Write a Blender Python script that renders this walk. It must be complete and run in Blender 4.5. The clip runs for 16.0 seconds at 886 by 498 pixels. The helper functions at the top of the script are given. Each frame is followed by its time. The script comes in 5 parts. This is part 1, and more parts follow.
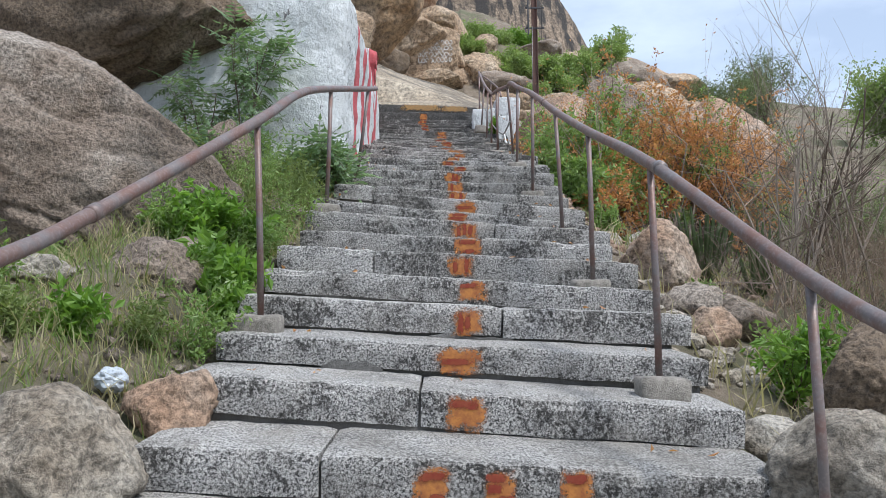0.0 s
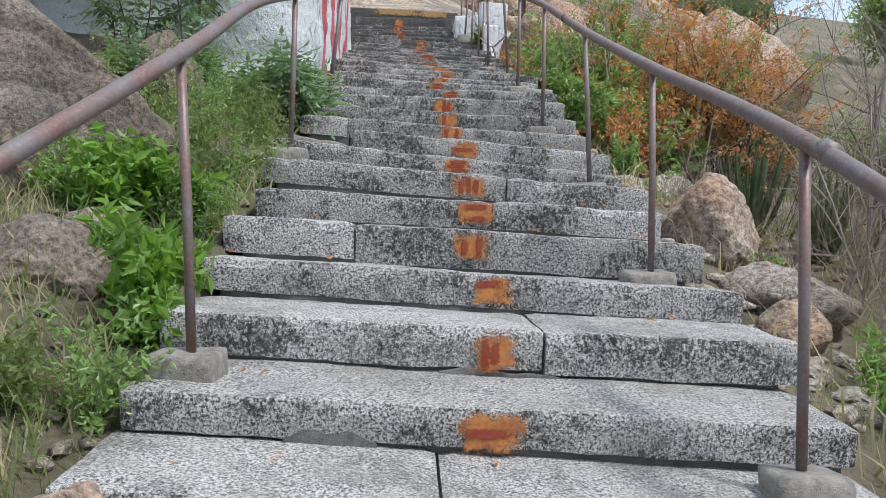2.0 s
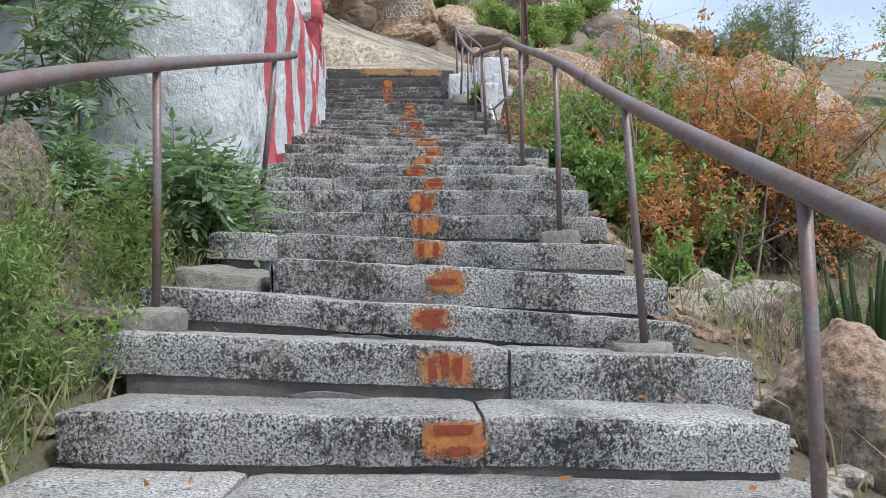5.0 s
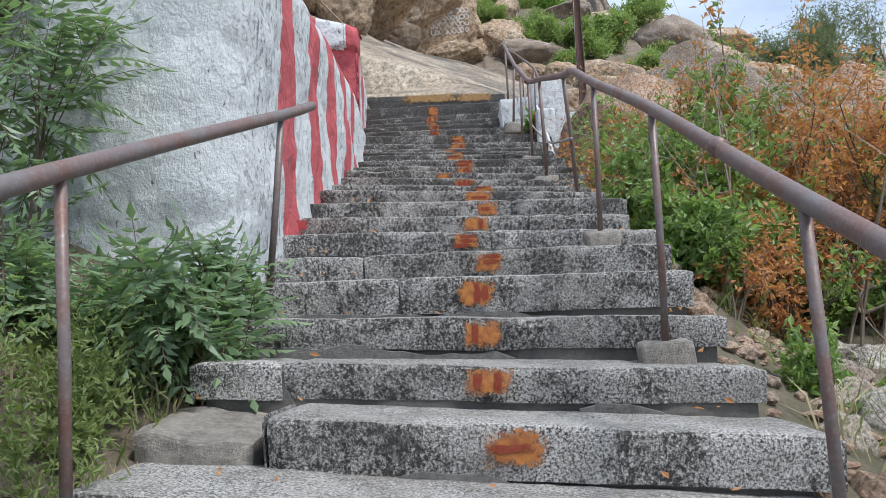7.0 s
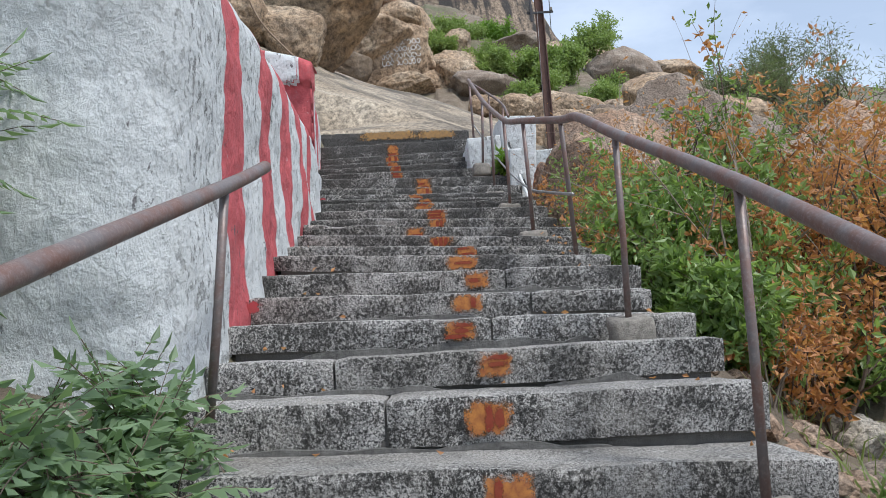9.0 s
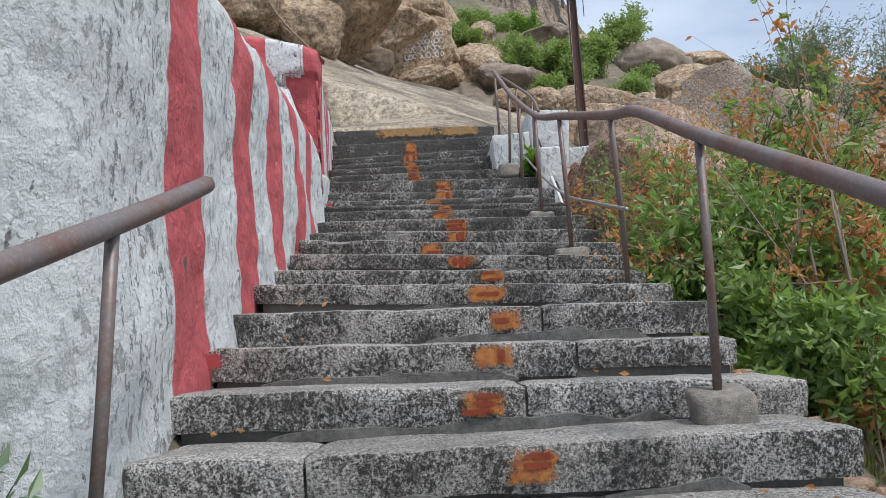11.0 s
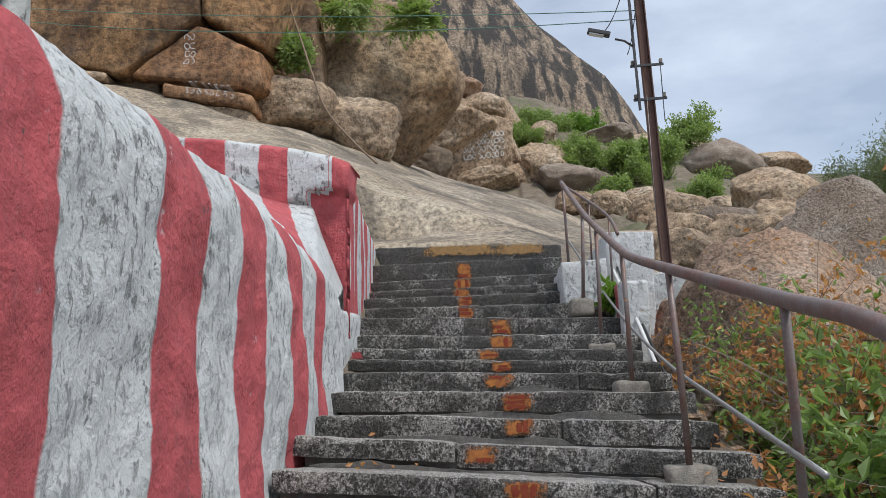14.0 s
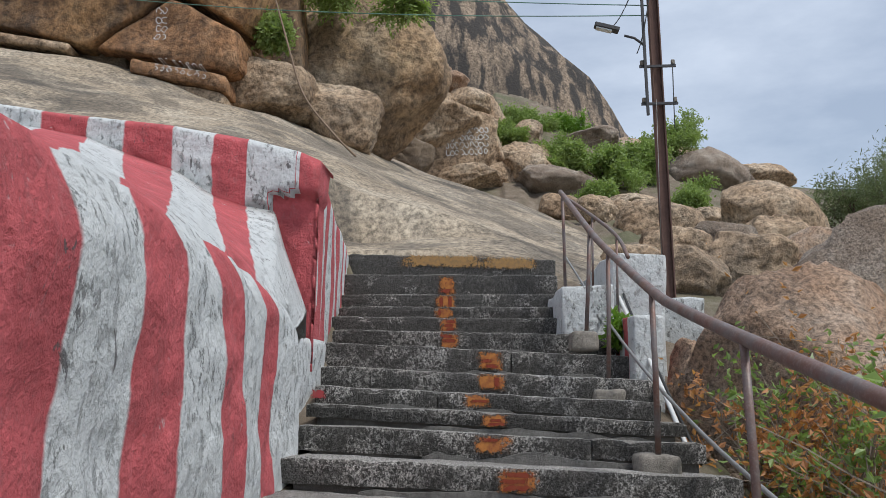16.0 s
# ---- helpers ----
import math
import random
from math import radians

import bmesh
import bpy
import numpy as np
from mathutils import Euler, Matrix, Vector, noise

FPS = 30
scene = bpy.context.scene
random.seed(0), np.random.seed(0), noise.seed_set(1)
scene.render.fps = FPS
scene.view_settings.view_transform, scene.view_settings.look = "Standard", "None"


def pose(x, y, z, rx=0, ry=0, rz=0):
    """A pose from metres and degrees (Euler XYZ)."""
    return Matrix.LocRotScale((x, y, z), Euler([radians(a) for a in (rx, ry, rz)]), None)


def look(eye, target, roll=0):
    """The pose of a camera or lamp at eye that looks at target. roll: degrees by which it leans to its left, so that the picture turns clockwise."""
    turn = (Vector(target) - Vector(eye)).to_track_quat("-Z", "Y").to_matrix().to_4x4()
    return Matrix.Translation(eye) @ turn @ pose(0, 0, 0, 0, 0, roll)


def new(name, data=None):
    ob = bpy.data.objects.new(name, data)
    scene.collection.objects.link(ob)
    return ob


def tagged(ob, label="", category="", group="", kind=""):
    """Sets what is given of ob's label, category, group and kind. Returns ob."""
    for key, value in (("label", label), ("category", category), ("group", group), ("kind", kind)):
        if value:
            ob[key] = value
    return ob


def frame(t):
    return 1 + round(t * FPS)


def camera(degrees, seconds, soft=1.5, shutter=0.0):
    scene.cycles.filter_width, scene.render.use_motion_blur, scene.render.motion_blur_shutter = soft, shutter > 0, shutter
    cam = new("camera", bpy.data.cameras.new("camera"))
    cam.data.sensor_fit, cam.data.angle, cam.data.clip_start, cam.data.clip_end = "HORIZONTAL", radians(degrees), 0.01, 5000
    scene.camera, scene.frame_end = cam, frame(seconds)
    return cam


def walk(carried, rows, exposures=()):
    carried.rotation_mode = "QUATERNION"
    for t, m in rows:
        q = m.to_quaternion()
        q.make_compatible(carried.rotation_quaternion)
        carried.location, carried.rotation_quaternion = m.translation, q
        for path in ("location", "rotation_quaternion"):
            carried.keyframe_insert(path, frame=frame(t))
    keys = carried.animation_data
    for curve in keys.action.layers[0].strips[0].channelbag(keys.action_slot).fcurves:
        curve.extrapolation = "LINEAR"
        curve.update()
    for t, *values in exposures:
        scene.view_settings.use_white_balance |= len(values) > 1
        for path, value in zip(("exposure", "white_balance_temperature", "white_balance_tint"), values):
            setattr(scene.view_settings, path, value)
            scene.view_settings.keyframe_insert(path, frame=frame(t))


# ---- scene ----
cam = camera(56.9, 16.0, soft=0.7)
METRES, EYE, TILT, LEAN, TURN = 11.6, 1.665, 3.0, -1.0, 0.0
ROWS = [
    (0.0, 0.0, 0.0, 0.0, 0.0, 0.0, -0.0),
    (0.5, -0.0102, 0.0323, 0.014, -3.64, 0.86, 0.24),
    (1.0, -0.0077, 0.064, 0.0154, -3.24, -1.44, 1.06),
    (1.5, -0.0067, 0.097, 0.0218, -0.87, -4.69, 0.56),
    (2.0, -0.0185, 0.1356, 0.0326, -2.3, -6.59, -0.86),
    (2.5, -0.0109, 0.173, 0.0348, -3.53, -3.64, -0.68),
    (3.0, -0.0045, 0.2088, 0.0414, -3.27, -0.67, -0.04),
    (5.5, 0.0197, 0.3664, 0.0841, -0.12, -3.22, 2.79),
    (6.0, 0.0298, 0.3984, 0.0947, 4.22, -2.37, 4.35),
    (6.5, 0.0233, 0.426, 0.0933, 4.78, -2.25, 3.56),
    (7.0, 0.0101, 0.4541, 0.1097, 2.02, -1.93, 3.3),
    (7.5, 0.0082, 0.4817, 0.1154, 1.93, -0.61, 4.27),
    (8.0, 0.0062, 0.5042, 0.1246, 2.61, 0.38, 4.51),
    (8.5, -0.0076, 0.5329, 0.1327, 1.13, 0.14, 4.18),
    (9.0, -0.01, 0.5524, 0.1381, -1.51, -0.17, 3.98),
    (9.5, -0.0018, 0.5819, 0.1457, 0.2, 0.24, 4.29),
    (12.0, -0.0101, 0.7063, 0.1698, -0.15, -2.03, 3.26),
    (12.5, -0.0171, 0.7362, 0.1824, 0.46, -2.83, 1.84),
    (13.0, -0.0046, 0.7665, 0.1854, 3.0, 0.1, 2.65),
    (13.5, 0.0052, 0.7921, 0.2011, 4.82, 5.03, 3.32),
    (14.0, 0.0001, 0.8235, 0.2072, 4.24, 6.39, 2.73),
    (14.5, 0.0027, 0.8487, 0.2121, 4.34, 6.92, 3.06),
    (15.0, 0.0114, 0.8756, 0.2255, 6.59, 6.74, 4.28),
    (15.5, 0.0015, 0.902, 0.226, 5.48, 6.2, 1.84),
    (16.0, -0.0137, 0.9277, 0.2381, 2.22, 5.88, 0.15),
]
walk(cam, [(t, pose(0, 0, EYE, TILT, LEAN, TURN) @ pose(METRES * x, METRES * y, METRES * z, 90 + pitch, roll, yaw)) for t, x, y, z, yaw, pitch, roll in ROWS],
     [(0.0, 0.17, 6080, 10), (3.0, 0.26, 6080, 10), (6.0, 0.22, 6080, 10), (9.5, 0.02, 6150, 10), (13.0, -0.13, 6350, 10), (16.0, -0.30, 6350, 10)])

# ---- world, sun ----
world = bpy.data.worlds.new("world")
scene.world = world
world.use_nodes = True
wn, wl = world.node_tree.nodes, world.node_tree.links
sky = wn.new("ShaderNodeTexSky")
sky.sky_type, sky.sun_disc = "NISHITA", False
SUN_EL, SUN_AZ = 60.0, 128.0     # degrees above the horizon; turned from the way up the stairs to the right
sky.sun_elevation, sky.sun_rotation = radians(SUN_EL), radians(SUN_AZ)
sky.air_density, sky.dust_density, sky.ozone_density = 1.0, 2.0, 1.4
wco = wn.new("ShaderNodeTexCoord")
wmap = wn.new("ShaderNodeMapping")
wmap.inputs["Scale"].default_value = (1.4, 1.4, 3.6)
cloud = wn.new("ShaderNodeTexNoise")
cloud.inputs["Scale"].default_value, cloud.inputs["Detail"].default_value, cloud.inputs["Roughness"].default_value = 1.5, 7, 0.55
ramp = wn.new("ShaderNodeValToRGB")
ramp.color_ramp.elements[0].position, ramp.color_ramp.elements[1].position = 0.40, 0.70
ramp.color_ramp.elements[0].color = (0.38, 0.38, 0.38, 1)
mixw = wn.new("ShaderNodeMixRGB")
mixw.inputs["Color2"].default_value = (7.2, 8.0, 9.2, 1)
bg = wn["Background"]
bg.inputs["Strength"].default_value = 0.13
wl.new(wco.outputs["Generated"], wmap.inputs["Vector"])
wl.new(wmap.outputs["Vector"], cloud.inputs["Vector"])
wl.new(cloud.outputs["Fac"], ramp.inputs["Fac"])
wl.new(ramp.outputs["Color"], mixw.inputs["Fac"])
wl.new(sky.outputs["Color"], mixw.inputs["Color1"])
wl.new(mixw.outputs["Color"], bg.inputs["Color"])

sun = new("sun", bpy.data.lights.new("sun", "SUN"))
sun.data.energy, sun.data.angle, sun.data.color = 3.2, radians(8), (1.0, 0.965, 0.91)
sa, se = radians(SUN_AZ), radians(SUN_EL)
sun.matrix_world = look((0, 0, 40), (-math.sin(sa) * math.cos(se), -math.cos(sa) * math.cos(se), 40 - math.sin(se)))


# ---- materials ----
def material(name, rough=0.85, metal=0.0):
    m = bpy.data.materials.new(name)
    m.use_nodes = True
    b = m.node_tree.nodes["Principled BSDF"]
    b.inputs["Roughness"].default_value, b.inputs["Metallic"].default_value = rough, metal
    return m, m.node_tree.nodes, m.node_tree.links, b


def place(n, l, stretch=(1, 1, 1)):
    """World position, stretched."""
    g, mp = n.new("ShaderNodeNewGeometry"), n.new("ShaderNodeMapping")
    mp.inputs["Scale"].default_value = stretch
    l.new(g.outputs["Position"], mp.inputs["Vector"])
    return mp.outputs["Vector"]


def noisy(n, l, vec, scale, detail=5, rough=0.6, twist=0.0):
    t = n.new("ShaderNodeTexNoise")
    t.inputs["Scale"].default_value, t.inputs["Detail"].default_value = scale, detail
    t.inputs["Roughness"].default_value, t.inputs["Distortion"].default_value = rough, twist
    l.new(vec, t.inputs["Vector"])
    return t.outputs["Fac"]


def ramped(n, l, fac, *stops):
    r = n.new("ShaderNodeValToRGB")
    e = r.color_ramp.elements
    while len(e) < len(stops):
        e.new(0.5)
    for el, (p, c) in zip(e, stops):
        el.position = p
        el.color = (c, c, c, 1) if isinstance(c, (int, float)) else (*c, 1)
    l.new(fac, r.inputs["Fac"])
    return r.outputs["Color"]


def blend(n, l, fac, a, b, way="MIX"):
    m = n.new("ShaderNodeMixRGB")
    m.blend_type = way
    for sock, v in ((m.inputs["Fac"], fac), (m.inputs["Color1"], a), (m.inputs["Color2"], b)):
        if isinstance(v, (int, float)):
            sock.default_value = v if sock.name == "Fac" else (v, v, v, 1)
        elif isinstance(v, tuple):
            sock.default_value = (*v, 1)
        else:
            l.new(v, sock)
    return m.outputs["Color"]


def math_node(n, l, op, a, b=0.0, clamp=False):
    m = n.new("ShaderNodeMath")
    m.operation, m.use_clamp = op, clamp
    for sock, v in ((m.inputs[0], a), (m.inputs[1], b)):
        if isinstance(v, (int, float)):
            sock.default_value = v
        else:
            l.new(v, sock)
    return m.outputs[0]


def bump(n, l, b, height, strength, dist=0.02):
    u = n.new("ShaderNodeBump")
    u.inputs["Strength"].default_value, u.inputs["Distance"].default_value = strength, dist
    l.new(height, u.inputs["Height"])
    l.new(u.outputs["Normal"], b.inputs["Normal"])


def axis(n, l, which):
    g, s = n.new("ShaderNodeNewGeometry"), n.new("ShaderNodeSeparateXYZ")
    l.new(g.outputs["Position"], s.inputs["Vector"])
    return s.outputs[which]


def granite_step():
    m, n, l, b = material("granite_step", 0.88)
    v = place(n, l)
    speck = noisy(n, l, v, 95, 4, 0.85)
    col = ramped(n, l, speck, (0.41, 0.02), (0.455, 0.13), (0.50, 0.46), (0.56, 0.72))
    col = blend(n, l, ramped(n, l, noisy(n, l, v, 2.6, 6), (0.45, 0.0), (0.7, 0.5)), col, (0.34, 0.325, 0.30))
    # black lichen: ragged spots that run down in streaks, thicker higher up the flight
    spot = ramped(n, l, noisy(n, l, place(n, l, (1, 1, 0.75)), 44, 8, 0.84, 0.3), (0.475, 0.0), (0.515, 1.0))
    patch = noisy(n, l, place(n, l, (1, 1, 1.1)), 2.6, 7, 0.72)
    up = math_node(n, l, "MULTIPLY", math_node(n, l, "SUBTRACT", axis(n, l, "Y"), 8.0), 0.0175, True)
    area = ramped(n, l, math_node(n, l, "ADD", patch, up), (0.46, 0.05), (0.56, 1.0))
    full = ramped(n, l, math_node(n, l, "ADD", patch, up), (0.58, 0.0), (0.68, 0.85))
    lich = math_node(n, l, "MAXIMUM", math_node(n, l, "MULTIPLY", area, spot, True), full)
    # upward faces carry less lichen and a pale mottled tint
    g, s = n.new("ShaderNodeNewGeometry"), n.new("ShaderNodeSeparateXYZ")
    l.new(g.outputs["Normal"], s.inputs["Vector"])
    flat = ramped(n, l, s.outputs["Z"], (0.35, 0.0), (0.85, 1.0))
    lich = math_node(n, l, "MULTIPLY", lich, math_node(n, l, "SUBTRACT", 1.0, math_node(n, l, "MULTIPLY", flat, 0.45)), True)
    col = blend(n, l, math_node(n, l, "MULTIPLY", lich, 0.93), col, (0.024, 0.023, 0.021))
    mottle = ramped(n, l, noisy(n, l, v, 5.5, 5), (0.45, 0.0), (0.7, 0.4))
    col = blend(n, l, math_node(n, l, "MULTIPLY", flat, mottle), col, (0.40, 0.38, 0.345))
    o = n.new("ShaderNodeObjectInfo")
    tone = ramped(n, l, o.outputs["Random"], (0.0, (0.70, 0.675, 0.63)), (1.0, (0.93, 0.90, 0.85)))
    col = blend(n, l, 1.0, col, tone, "MULTIPLY")
    l.new(col, b.inputs["Base Color"])
    h = blend(n, l, 0.4, noisy(n, l, v, 85, 4, 0.7), noisy(n, l, v, 14, 4))
    bump(n, l, b, h, 0.8, 0.025)
    return m


def rock(name, dark, mid, light, stain=0.35, grain=26.0, size=1.0, streak=0.0, relief=1.0):
    m, n, l, b = material(name, 0.92)
    v = place(n, l)
    col = ramped(n, l, noisy(n, l, v, 1.3 / size, 7, 0.65), (0.3, dark), (0.5, mid), (0.72, light))
    fine = ramped(n, l, noisy(n, l, v, grain / size, 5, 0.75), (0.38, 0.32), (0.5, 0.95), (0.62, 1.55))
    col = blend(n, l, 0.85, col, fine, "MULTIPLY")
    st = ramped(n, l, noisy(n, l, place(n, l, (1, 1, 0.45 - 0.3 * streak)), 0.9 / size, 8, 0.68, 0.6), (0.52, 0.0), (0.68, stain))
    col = blend(n, l, st, col, (0.045, 0.042, 0.038))
    if streak:
        sk = ramped(n, l, noisy(n, l, place(n, l, (1, 1, 0.09)), 1.5 / size, 7, 0.6), (0.45, 0.0), (0.54, streak))
        col = blend(n, l, sk, col, (0.035, 0.033, 0.032))
    pale = ramped(n, l, noisy(n, l, v, 3.1 / size, 7, 0.7), (0.58, 0.0), (0.72, 0.45))
    col = blend(n, l, pale, col, light)
    l.new(col, b.inputs["Base Color"])
    h = blend(n, l, 0.45, noisy(n, l, v, grain / size, 6, 0.7), noisy(n, l, v, 4.0 / size, 6, 0.65))
    bump(n, l, b, h, relief, 0.07 * size)
    return m


def limewash(name, stripes, which="Y", wobble=0.05, red=(0.52, 0.10, 0.11), white=(0.66, 0.685, 0.68)):
    """Limewashed plaster; stripes: pairs of places along an axis between which it is painted red."""
    m, n, l, b = material(name, 0.9)
    v = place(n, l)
    pits = noisy(n, l, place(n, l, (1, 1, 0.8)), 13, 7, 0.7)
    col = ramped(n, l, noisy(n, l, v, 2.2, 6), (0.3, tuple(c * 0.86 for c in white)), (0.7, white))
    if stripes:
        wob = math_node(n, l, "MULTIPLY", math_node(n, l, "SUBTRACT", noisy(n, l, v, 3.2, 5, 0.6), 0.5), wobble * 2.4)
        if which == "UV":
            uv, sep = n.new("ShaderNodeTexCoord"), n.new("ShaderNodeSeparateXYZ")
            l.new(uv.outputs["UV"], sep.inputs["Vector"])
            along = sep.outputs["X"]
        else:
            along = axis(n, l, which)
        s = math_node(n, l, "ADD", along, wob)
        total = None
        for a, c in stripes:
            up = math_node(n, l, "MULTIPLY", math_node(n, l, "SUBTRACT", s, a), 60.0, True)
            dn = math_node(n, l, "MULTIPLY", math_node(n, l, "SUBTRACT", c, s), 60.0, True)
            one = math_node(n, l, "MULTIPLY", up, dn)
            total = one if total is None else math_node(n, l, "ADD", total, one, True)
        reds = ramped(n, l, noisy(n, l, v, 4.5, 6, 0.7), (0.3, tuple(c * 0.72 for c in red)), (0.55, red), (0.78, tuple(min(1, c * 1.35 + 0.03) for c in red)))
        worn = math_node(n, l, "MULTIPLY", total, ramped(n, l, pits, (0.26, 0.35), (0.36, 1.0)))
        col = blend(n, l, worn, col, reds)
    # flaking: grey plaster under the wash, dark scratches
    flake = ramped(n, l, noisy(n, l, place(n, l, (1, 1, 0.5)), 19, 8, 0.78), (0.555, 0.0), (0.585, 0.95))
    region = ramped(n, l, noisy(n, l, v, 1.0, 4), (0.36, 0.2), (0.56, 1.0))
    fl = math_node(n, l, "MULTIPLY", flake, region)
    if which == "UV":                            # the end face was washed anew
        fl = math_node(n, l, "MULTIPLY", fl, math_node(n, l, "ADD", 0.22, math_node(n, l, "MULTIPLY", math_node(n, l, "SUBTRACT", axis(n, l, "Y"), 10.15), 3.0, True), True))
    if stripes:
        fl = math_node(n, l, "MULTIPLY", fl, math_node(n, l, "SUBTRACT", 1.0, math_node(n, l, "MULTIPLY", total, 0.9)))
    col = blend(n, l, fl, col, (0.25, 0.255, 0.25))
    crack = ramped(n, l, noisy(n, l, place(n, l, (1, 1, 0.4)), 7, 8, 0.7, 1.2), (0.64, 0.0), (0.665, 0.85))
    col = blend(n, l, crack, col, (0.10, 0.09, 0.09))
    dirt = ramped(n, l, noisy(n, l, v, 38, 5, 0.75), (0.63, 0.0), (0.70, 0.6))
    col = blend(n, l, dirt, col, (0.14, 0.13, 0.13))
    l.new(col, b.inputs["Base Color"])
    h = blend(n, l, 0.55, blend(n, l, fl, pits, 0.2), noisy(n, l, v, 4.5, 5))
    bump(n, l, b, h, 1.0, 0.08)
    return m


def plain(name, colour, rough=0.8, metal=0.0, vary=0.25, scale=14.0, bumpy=0.3):
    m, n, l, b = material(name, rough, metal)
    v = place(n, l)
    lo, hi = tuple(c * (1 - vary) for c in colour), tuple(min(1, c * (1 + vary)) for c in colour)
    col = ramped(n, l, noisy(n, l, v, scale, 6, 0.68), (0.3, lo), (0.7, hi))
    col = blend(n, l, 0.5, col, ramped(n, l, noisy(n, l, v, scale * 0.15, 4), (0.3, lo), (0.7, hi)))
    l.new(col, b.inputs["Base Color"])
    if bumpy:
        bump(n, l, b, noisy(n, l, v, scale * 3, 5, 0.7), bumpy, 0.01)
    return m


def soil():
    m, n, l, b = material("soil", 0.96)
    v = place(n, l)
    col = ramped(n, l, noisy(n, l, v, 2.0, 7, 0.7), (0.3, (0.11, 0.085, 0.06)), (0.5, (0.19, 0.15, 0.11)), (0.7, (0.27, 0.225, 0.17)))
    grit = ramped(n, l, noisy(n, l, v, 45, 5, 0.8), (0.3, 0.5), (0.7, 1.4))
    col = blend(n, l, 0.8, col, grit, "MULTIPLY")
    green = ramped(n, l, noisy(n, l, v, 0.35, 5), (0.45, 0.0), (0.62, 0.7))
    col = blend(n, l, green, col, (0.085, 0.10, 0.04))
    l.new(col, b.inputs["Base Color"])
    bump(n, l, b, blend(n, l, 0.5, noisy(n, l, v, 40, 6, 0.75), noisy(n, l, v, 7, 5)), 0.9, 0.06)
    return m


def rusty_pipe():
    m, n, l, b = material("rusty_pipe", 0.5, 0.25)
    v = place(n, l)
    rust = ramped(n, l, noisy(n, l, v, 6, 7, 0.65), (0.40, 0.0), (0.62, 1.0))
    col = blend(n, l, rust, (0.165, 0.145, 0.14), (0.17, 0.095, 0.075))
    col = blend(n, l, ramped(n, l, noisy(n, l, v, 70, 4, 0.7), (0.5, 0.0), (0.72, 0.55)), col, (0.30, 0.24, 0.22))
    l.new(col, b.inputs["Base Color"])
    l.new(ramped(n, l, noisy(n, l, v, 9, 5), (0.3, 0.40), (0.7, 0.62)), b.inputs["Roughness"])
    bump(n, l, b, noisy(n, l, v, 120, 4, 0.7), 0.25, 0.004)
    return m


def leafy(name, lo, hi, shine=0.45):
    m, n, l, b = material(name, shine)
    g = n.new("ShaderNodeNewGeometry")
    col = ramped(n, l, g.outputs["Random Per Island"], (0.0, lo), (1.0, hi))
    col = blend(n, l, 0.35, col, ramped(n, l, noisy(n, l, place(n, l), 3.0, 3), (0.3, lo), (0.7, hi)))
    l.new(col, b.inputs["Base Color"])
    tr = n.new("ShaderNodeBsdfTranslucent")
    l.new(blend(n, l, 1.0, col, (1.5, 1.6, 0.9), "MULTIPLY"), tr.inputs["Color"])
    mx = n.new("ShaderNodeMixShader")
    mx.inputs["Fac"].default_value = 0.4
    l.new(b.outputs["BSDF"], mx.inputs[1])
    l.new(tr.outputs["BSDF"], mx.inputs[2])
    l.new(mx.outputs["Shader"], n["Material Output"].inputs["Surface"])
    return m


def worn_paint(name, colour, second):
    m, n, l, b = material(name, 0.85)
    v = place(n, l)
    l.new(ramped(n, l, noisy(n, l, v, 22, 6, 0.7), (0.35, second), (0.62, colour)), b.inputs["Base Color"])
    uv = n.new("ShaderNodeTexCoord")
    sp = n.new("ShaderNodeSeparateXYZ")
    l.new(uv.outputs["UV"], sp.inputs["Vector"])
    long = n.new("ShaderNodeVectorMath")
    long.operation = "LENGTH"
    l.new(uv.outputs["UV"], long.inputs[0])
    reach = math_node(n, l, "MAXIMUM", math_node(n, l, "ABSOLUTE", sp.outputs["X"]), math_node(n, l, "ABSOLUTE", sp.outputs["Y"]))
    reach = math_node(n, l, "ADD", math_node(n, l, "MULTIPLY", reach, 0.55), math_node(n, l, "MULTIPLY", long.outputs["Value"], 0.45))
    lump = math_node(n, l, "MULTIPLY", math_node(n, l, "SUBTRACT", noisy(n, l, v, 13, 5, 0.7), 0.5), 1.5)
    fine = math_node(n, l, "MULTIPLY", math_node(n, l, "SUBTRACT", noisy(n, l, v, 60, 5, 0.8), 0.5), 1.1)
    edge = math_node(n, l, "ADD", math_node(n, l, "MULTIPLY", reach, 0.80), math_node(n, l, "ADD", lump, fine))
    keep = ramped(n, l, edge, (0.50, 0.92), (0.80, 0.0))
    tr, mx = n.new("ShaderNodeBsdfTransparent"), n.new("ShaderNodeMixShader")
    l.new(keep, mx.inputs["Fac"])
    l.new(tr.outputs["BSDF"], mx.inputs[1])
    l.new(b.outputs["BSDF"], mx.inputs[2])
    l.new(mx.outputs["Shader"], n["Material Output"].inputs["Surface"])
    return m


